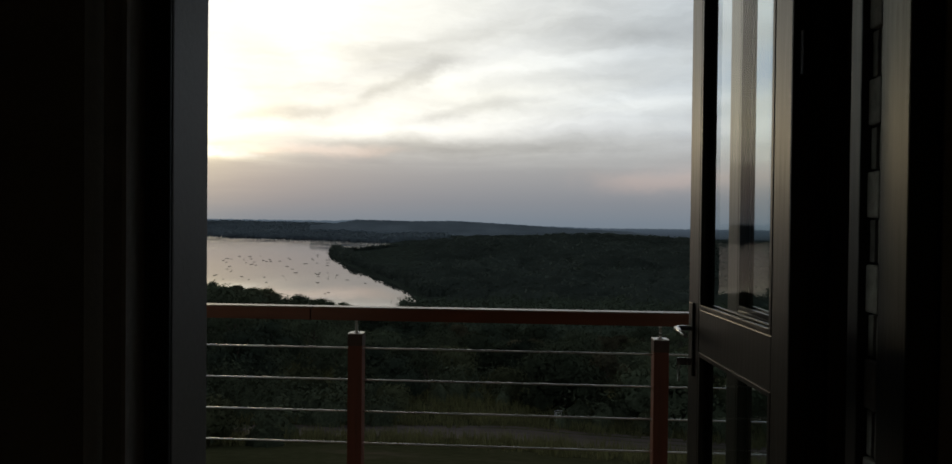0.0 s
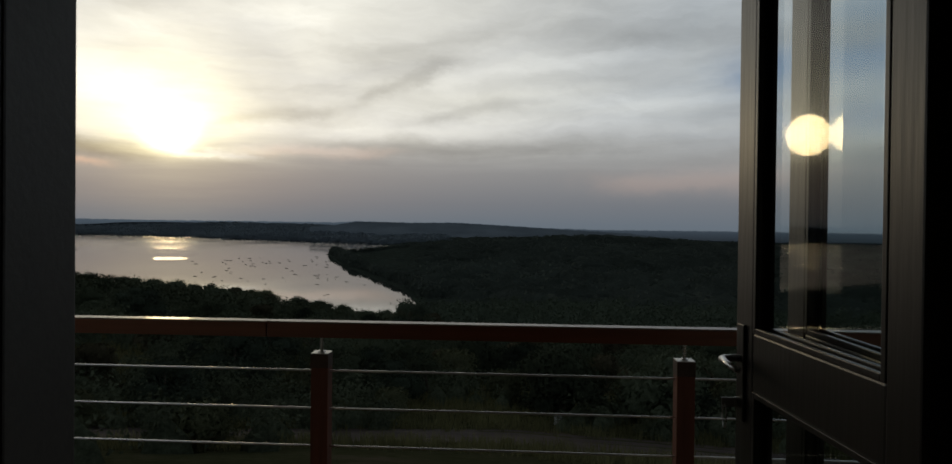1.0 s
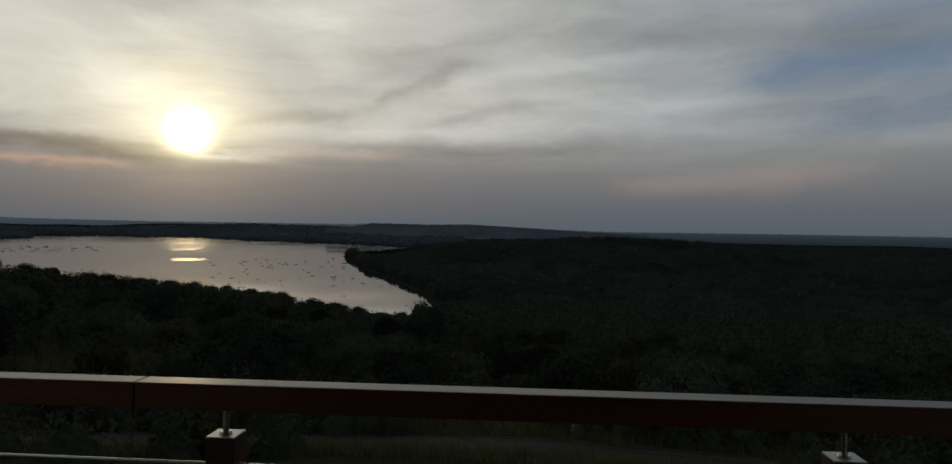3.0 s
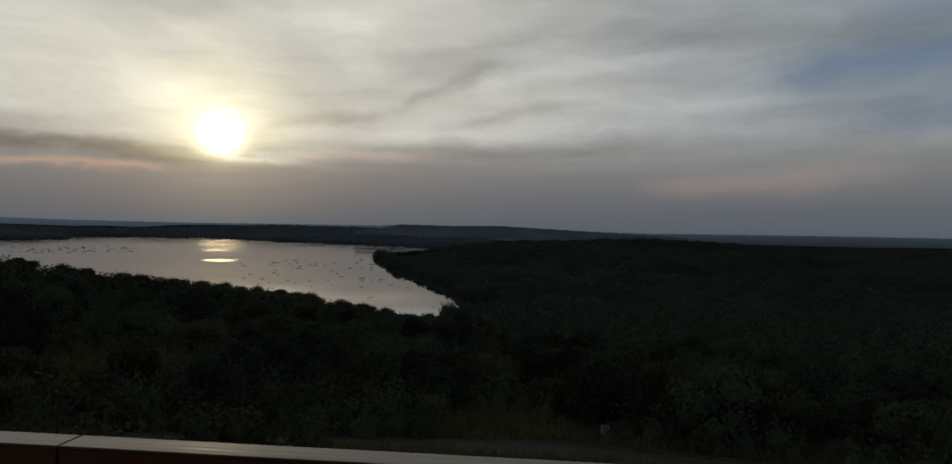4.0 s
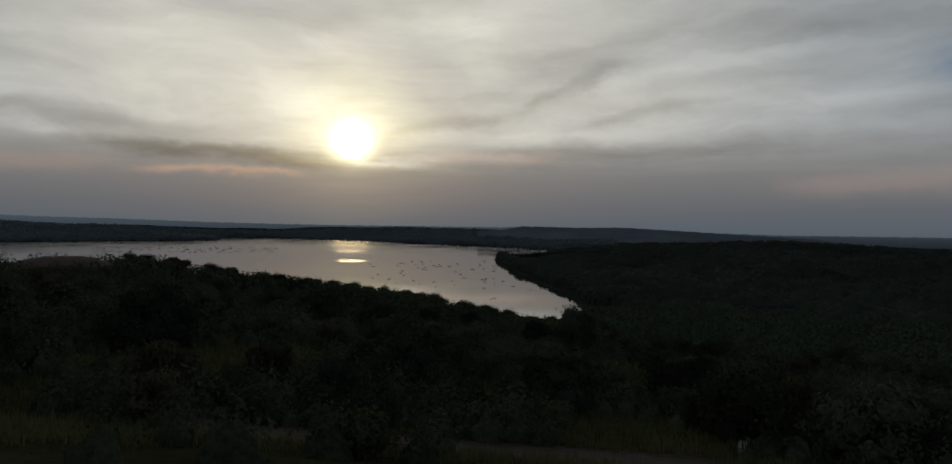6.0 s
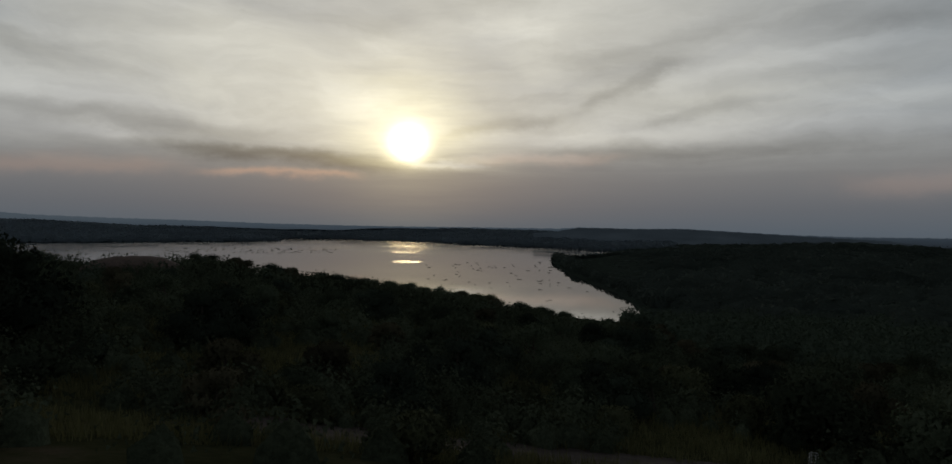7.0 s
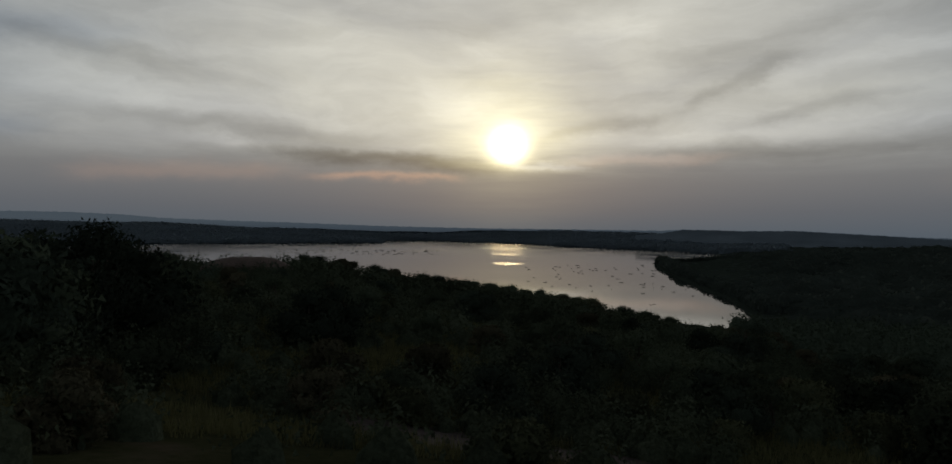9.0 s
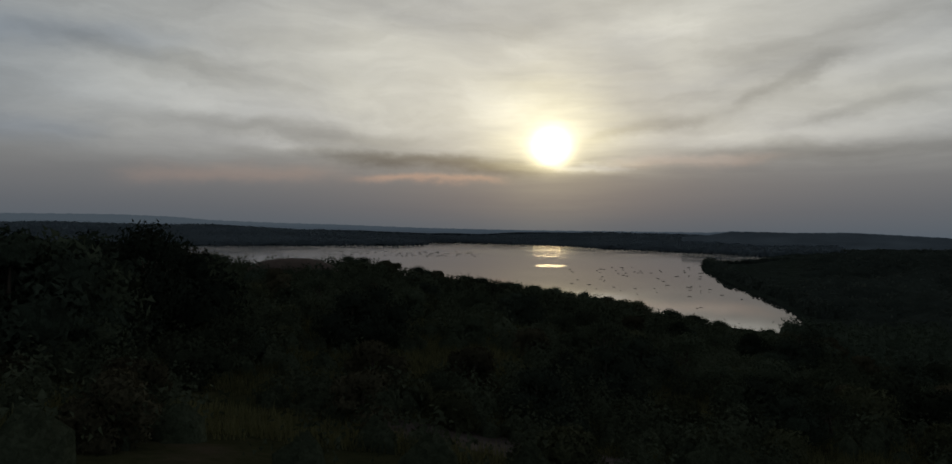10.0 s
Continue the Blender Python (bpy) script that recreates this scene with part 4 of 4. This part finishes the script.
for az, r, kind, scale in ((3.8, 66, 0, 1.3), (12.2, 66, 0, 1.35), (-3.0, 88, 0, 1.2), (19.0, 80, 1, 1.0), (-13, 70, 0, 0.9), (-5.5, 80, 2, 1.3), (7.4, 84, 4, 1.1), (17, 72, 2, 1.2), (-17.5, 64, 2, 1.0), (-12, 72, 1, 0.8), (-22, 74, 1, 0.9), (-27, 62, 1, 0.75), (14, 66, 1, 0.7), (21, 70, 0, 1.0), (10.5, 60.5, 2, 0.55)):
    x, y = at(az, r)
    plant(kind, x, y, scale, rng.uniform(0, 6.28))
    taken.append((x, y))
tries = 0
while len(taken) < 215 and tries < 9000:
    tries += 1
    az, r = rng.uniform(-74, 38), 30 + 120 * rng.random() ** 0.8
    x, y = at(az, r)
    road_y = float(track(x))
    if -32 < x < 32 and (abs(y - road_y) < 4.2 or y < road_y and x > -16):
        continue
    if -9 < az < 3.5 and r < 68:
        continue
    gap = 4.2 if r < 100 else 5.2
    if min((x - a) ** 2 + (y - b) ** 2 for a, b in taken) < gap ** 2:
        continue
    if float(meadow(x, y)) > 0.5:
        continue
    kind = rng.choice((0, 0, 0, 1, 1, 2, 2, 4, 3))
    plant(kind, x, y, rng.uniform(0.55, 1.1) * (0.8 if r < 60 else 1), rng.uniform(0, 6.28))
    taken.append((x, y))


# ---- woods and grass ----
def clump_cloud(name, spots, per, width, tall, size, mat, label, seed, rise=0.2, sink=0.0, core=0.62):
    """Many canopy clumps as one mesh: spots is an array of x, y, scale."""
    rng = np.random.RandomState(seed)
    n = len(spots)
    z = height(spots[:, 0], spots[:, 1]) - sink
    d = rng.normal(size=(n, per, 3))
    d /= np.linalg.norm(d, axis=2)[..., None]
    d[..., 2] = np.abs(d[..., 2])
    s = spots[:, 2][:, None]
    turns = rng.uniform(0, 6.28, (n, 1))
    lobe = 1 + 0.45 * np.sin(3 * np.arctan2(d[..., 1], d[..., 0]) + turns)
    q = rng.uniform(0.62, 1.05, (n, per)) + np.where(rng.uniform(0, 1, (n, per)) < 0.15, rng.uniform(0, 0.3, (n, per)), 0)
    p = np.stack([spots[:, 0][:, None] + d[..., 0] * q * width * s * lobe, spots[:, 1][:, None] + d[..., 1] * q * width * s * lobe, z[:, None] + tall * s * (0.25 + 0.75 * d[..., 2] * q)], -1)
    out = d + rng.normal(size=d.shape) * 0.25
    out /= np.linalg.norm(out, axis=2)[..., None]
    side = np.cross(out, rng.normal(size=d.shape))
    side /= np.linalg.norm(side, axis=2)[..., None]
    other = np.cross(out, side)
    k = (size * s * rng.uniform(0.6, 1.3, (n, per)))[..., None]
    v = np.stack([p - side * k * 0.5, p + side * k * 0.5, p + other * k * 0.9 + out * k * 0.3], 2).reshape(-1, 3)
    v, f, puff = wind(v, np.repeat((d + np.array((0, 0, rise))).reshape(-1, 3), 3, axis=0))
    # uneven inner mass of each clump: three rings of six corners
    tilt, turn = np.meshgrid((1.55, 0.95, 0.18), np.linspace(0, 2 * math.pi, 6, endpoint=False), indexing="ij")
    dome = np.stack([np.sin(tilt) * np.cos(turn), np.sin(tilt) * np.sin(turn), np.cos(tilt)], -1).reshape(1, -1, 3)
    k = core * (1 + rng.uniform(-0.14, 0.14, (n, 18, 1)))
    near = 1 + 0.45 * np.sin(3 * np.arctan2(dome[..., 1], dome[..., 0]) + turns)
    dv = np.stack([spots[:, 0][:, None] + dome[..., 0] * k[..., 0] * width * s * near, spots[:, 1][:, None] + dome[..., 1] * k[..., 0] * width * s * near,
                   z[:, None] + tall * s * (-0.1 + 1.05 * dome[..., 2] * k[..., 0])], -1).reshape(-1, 3)
    ring = np.array([(a * 6 + j, a * 6 + (j + 1) % 6, a * 6 + 6 + (j + 1) % 6, a * 6 + 6 + j) for a in range(2) for j in range(6)] + [(12, 13, 14, 15), (12, 15, 16, 17)])
    df = (ring[None] + 18 * np.arange(n)[:, None, None]).reshape(-1, 4)
    dp = np.repeat(dome + np.array((0, 0, rise)), n, axis=0).reshape(-1, 3)
    f = f.tolist() + (df + len(v)).tolist()
    v, puff = np.concatenate([v, dv]), np.concatenate([puff, dp / np.linalg.norm(dp, axis=1)[:, None]])
    tagged(soften(raw(name, v, f, mat), puff), label, "woods", kind="stuff")


nrng = np.random.RandomState(8)


def scatter(n, az0, az1, r0, r1, power, shore):
    a, r = np.radians(nrng.uniform(az0, az1, n)), r0 + (r1 - r0) * nrng.uniform(0, 1, n) ** power
    x, y = r * np.sin(a), r * np.cos(a)
    keep = lake_distance(x, y) > shore
    return np.stack([x, y, nrng.uniform(0.6, 1.3, n)], -1)[keep]


def under_edge(spots, tall):
    """Keeps the clumps that stay under the line of tree tops before the lake."""
    r, az = np.hypot(spots[:, 0], spots[:, 1]), np.degrees(np.arctan2(spots[:, 0], spots[:, 1]))
    top = np.degrees(np.arctan2(height(spots[:, 0], spots[:, 1]) + tall * spots[:, 2] - 1.25, r))
    return spots[(top < np.interp(az, EDGE_AZ, EDGE_EL) - 0.05) | (az > -9.5)]


clump_cloud("slope_woods", under_edge(scatter(3200, -75, 42, 150, 330, 0.8, 3), 4.6), 55, 2.7, 4.6, 0.62, M_LEAF_B, "dense dark bush covering the lower slope", 31)
ca, cr = nrng.uniform(-71, -6.5, 760), nrng.uniform(150, 184, 760)
cx, cy = cr * np.sin(np.radians(ca)), cr * np.cos(np.radians(ca))
rise_to = np.interp(ca, EDGE_AZ, EDGE_EL) + 0.32 - np.abs(nrng.normal(0, 0.3, 760))
cs = (1.25 + cr * np.tan(np.radians(rise_to)) - height(cx, cy)) / 4.0
keep = (cs > 0.2) & ((ca < -51) | (ca > -43.5) | (cr > 172))
clump_cloud("crest_thicket", np.stack([cx, cy, np.clip(cs, 0.2, 1.4)], -1)[keep], 90, 2.2, 4.0, 0.4, M_THICKET, "uneven dark thicket along the crest before the lake", 37)
th = scatter(3300, -76, 40, 30, 165, 0.75, 3)
ty = track(th[:, 0])
th = th[~((np.abs(th[:, 0]) < 33) & ((np.abs(th[:, 1] - ty) < 3.6) | (th[:, 1] < ty) & (th[:, 0] > -18 + 5 * np.sin(th[:, 1] * 0.9))))]
taz = np.degrees(np.arctan2(th[:, 0], th[:, 1]))
th = th[~((taz > -9) & (taz < 3.5) & (np.hypot(th[:, 0], th[:, 1]) < 66))]
th = th[nrng.uniform(0, 1, len(th)) > 0.9 * meadow(th[:, 0], th[:, 1])]
for ga, gr in ((-63.5, 70), (-60.9, 39), (-59.2, 40), (-60.3, 35)):
    gx, gy = at(ga, gr)
    th = th[np.hypot(th[:, 0] - gx, th[:, 1] - gy) > 3.6]
clump_cloud("thicket", under_edge(th, 2.6), 105, 1.8, 2.7, 0.25, M_THICKET, "dense knee-high to head-high thicket between the trees", 36)
pw = scatter(12500, -22, 42, 300, 1700, 0.75, 11)
pw[:, 2] = np.clip(np.exp(nrng.normal(-0.12, 0.36, len(pw))), 0.4, 1.9)
pw[:, 2] *= 1 - 0.6 * ramp_np(-np.degrees(np.arctan2(pw[:, 0], pw[:, 1])), 5, 11)
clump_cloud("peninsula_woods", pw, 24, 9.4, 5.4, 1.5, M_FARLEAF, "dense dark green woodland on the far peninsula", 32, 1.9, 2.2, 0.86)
shore_t = nrng.uniform(0, 1, 900)
seg = nrng.randint(1, 9, 900)
edge = LAKE[seg] + (LAKE[seg + 1] - LAKE[seg]) * shore_t[:, None] + np.array([3.5, 1.5]) + nrng.uniform(0, 6, (900, 2))
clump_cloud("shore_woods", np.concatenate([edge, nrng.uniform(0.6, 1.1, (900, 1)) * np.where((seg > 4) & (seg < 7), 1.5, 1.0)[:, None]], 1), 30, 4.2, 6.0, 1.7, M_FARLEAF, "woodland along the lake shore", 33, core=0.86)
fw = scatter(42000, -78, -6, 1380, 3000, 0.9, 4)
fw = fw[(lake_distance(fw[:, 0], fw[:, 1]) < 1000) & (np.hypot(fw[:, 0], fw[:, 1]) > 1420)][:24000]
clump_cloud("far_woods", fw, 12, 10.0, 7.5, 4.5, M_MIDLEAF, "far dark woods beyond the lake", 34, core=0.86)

# tall grass on the near slope
g = scatter(30000, -70, 40, 40, 125, 0.85, 5)
road_y = track(g[:, 0])
g = g[np.abs(g[:, 1] - road_y) > 3.5 + 0.9 * np.sin(g[:, 0] * 2.3) * np.cos(g[:, 0] * 0.7)]
gz = height(g[:, 0], g[:, 1])
blades = []
for k in range(6):
    a = nrng.uniform(0, 6.283, len(g))
    h, w = nrng.uniform(0.4, 1.15, len(g)), nrng.uniform(0.025, 0.055, len(g))
    ox, oy = nrng.uniform(-0.35, 0.35, len(g)), nrng.uniform(-0.35, 0.35, len(g))
    b = np.stack([g[:, 0] + ox, g[:, 1] + oy, gz - 0.05], -1)
    lean = np.stack([np.cos(a) * h * 0.35, np.sin(a) * h * 0.35, h], -1)
    side = np.stack([-np.sin(a) * w, np.cos(a) * w, 0 * a], -1)
    blades.append(np.stack([b - side, b + side, b + lean], 1))
v = np.concatenate(blades).reshape(-1, 3)
tagged(raw("grass", v, np.arange(len(v)).reshape(-1, 3), M_GRASS), "tall dry olive grass on the slope", "grass", kind="stuff")

# floating weed on the lake
weed_v, weed_f = [], []
for k in range(170):
    if k < 80:
        a, r = radians(nrng.uniform(-46, -33)), nrng.uniform(1150, 1420)
    else:
        a, r = radians(nrng.uniform(-26, -11)), nrng.uniform(410, 900)
    x, y = r * math.sin(a), r * math.cos(a)
    if lake_distance(np.array([x]), np.array([y]))[0] > -8:
        continue
    far = r / 600
    half = (nrng.uniform(0.6, 2.6) * far, nrng.uniform(0.3, 0.8) * far)
    base = len(weed_v)
    sides = 7
    tone = [nrng.uniform(0.6, 1.2) for _ in range(sides)]
    for level, grow in ((-0.05, 1.0), (0.25 * far, 0.55)):
        for s in range(sides):
            weed_v.append((x + half[0] * tone[s] * grow * math.cos(6.283 * s / sides), y + half[1] * tone[s] * grow * math.sin(6.283 * s / sides), WATER_Z + level))
    for s in range(sides):
        q = (s + 1) % sides
        weed_f.append((base + s, base + q, base + sides + q, base + sides + s))
    for s in range(1, sides - 2, 2):
        weed_f.append((base + sides, base + sides + s, base + sides + s + 1, base + sides + min(s + 2, sides - 1)))
tagged(raw("floating_weed", weed_v, weed_f, M_BIRDWEED), "small dark mats of weed floating on the lake", "water weed", kind="stuff")

# pale wire cage, made up for an unidentified pale spot under the bush
guard = tagged(new("tree_guard"), "small pale wire cage added for an unidentified pale spot under a bush", "tree guard")
gx, gy = 3.85, 61.6
bz = float(height(gx, gy))
for k in range(4):
    a = 6.283 * k / 4 + 0.4
    bm = bmesh.new()
    tube(bm, [(gx + 0.36 * math.cos(a), gy + 0.36 * math.sin(a), bz - 0.05), (gx + 0.30 * math.cos(a), gy + 0.30 * math.sin(a), bz + 1.0)], [0.02, 0.02], 6)
    part("stake", bm, M_PALE, guard)
for k in range(4):
    bm = bmesh.new()
    tube(bm, [(gx + (0.37 - 0.015 * k) * math.cos(a), gy + (0.37 - 0.015 * k) * math.sin(a), bz + 0.15 + 0.25 * k) for a in [6.283 * i / 12 for i in range(13)]], [0.018] * 13, 6)
    part("hoop", bm, M_PALE, guard)


# things on the rough ground below
wx, wy = at(-63.5, 74)
low_wall = tagged(new("low_wall"), "low pale concrete wall half hidden in the bush", "wall")
wz = float(height(wx, wy))
solid("wall_body", (-3.2, -0.12, -0.3), (3.2, 0.12, 0.5), M_CONCRETE, low_wall, 0.02)
solid("coping", (-3.25, -0.17, 0.502), (3.25, 0.17, 0.57), M_CONCRETE, low_wall, 0.012)
low_wall.matrix_basis = pose(wx, wy, wz + 0.5, 0, 0, 22)
px, py = at(-60.9, 42)
post = tagged(new("fence_post"), "dark wooden fence post with a wire stub", "post")
bm = bmesh.new()
tube(bm, [(0, 0, -0.3), (0.01, 0, 0.6), (0.03, 0.01, 1.5)], [0.07, 0.065, 0.055], 9)
part("pole", bm, M_BARK, post, round_off=True)
bm = bmesh.new()
tube(bm, [(0.055, -0.06, 1.2), (0.0, -0.09, 1.2), (-0.06, -0.05, 1.21)], [0.006] * 3, 6)
part("wire", bm, M_PALE, post)
post.matrix_basis = pose(px, py, float(height(px, py)))
mx, my = at(-59.2, 43)
bm = bmesh.new()
bmesh.ops.create_icosphere(bm, subdivisions=4, radius=1.0)
for v in bm.verts:
    k = 1 + 0.16 * noise.noise(v.co * 2.1) + 0.06 * noise.noise(v.co * 6)
    v.co = Vector((v.co.x * 0.55 * k, v.co.y * 0.5 * k, max(-0.3, v.co.z * 0.95 * k)))
mound = tagged(part("earth_mound", bm, M_MOUND, round_off=True), "pale pinkish earth mound in the grass", "mound")
mound.matrix_basis = pose(mx, my, float(height(mx, my)))
bank_v, bank_f = [], []
for i in range(61):
    a = -50.5 + 7.0 * i / 60
    for j in range(9):
        q = j / 8
        x, y = at(a, 164 + 7 * q)
        up = math.sin(math.pi * q) ** 0.6 * 4.0 * math.sin(math.pi * i / 60) ** 0.3 + 0.18 * noise.noise(Vector((x * 0.5, y * 0.5, 0)))
        bank_v.append((x, y, float(height(x, y)) - 0.1 + max(0, up)))
for i in range(60):
    for j in range(8):
        bank_f.append((i * 9 + j, i * 9 + j + 1, i * 9 + j + 10, i * 9 + j + 9))
bank = raw("earth_bank", bank_v, bank_f, M_MOUND)
smooth(bank.data)
tagged(bank, "long bare reddish earth bank on the crest", "earth bank")
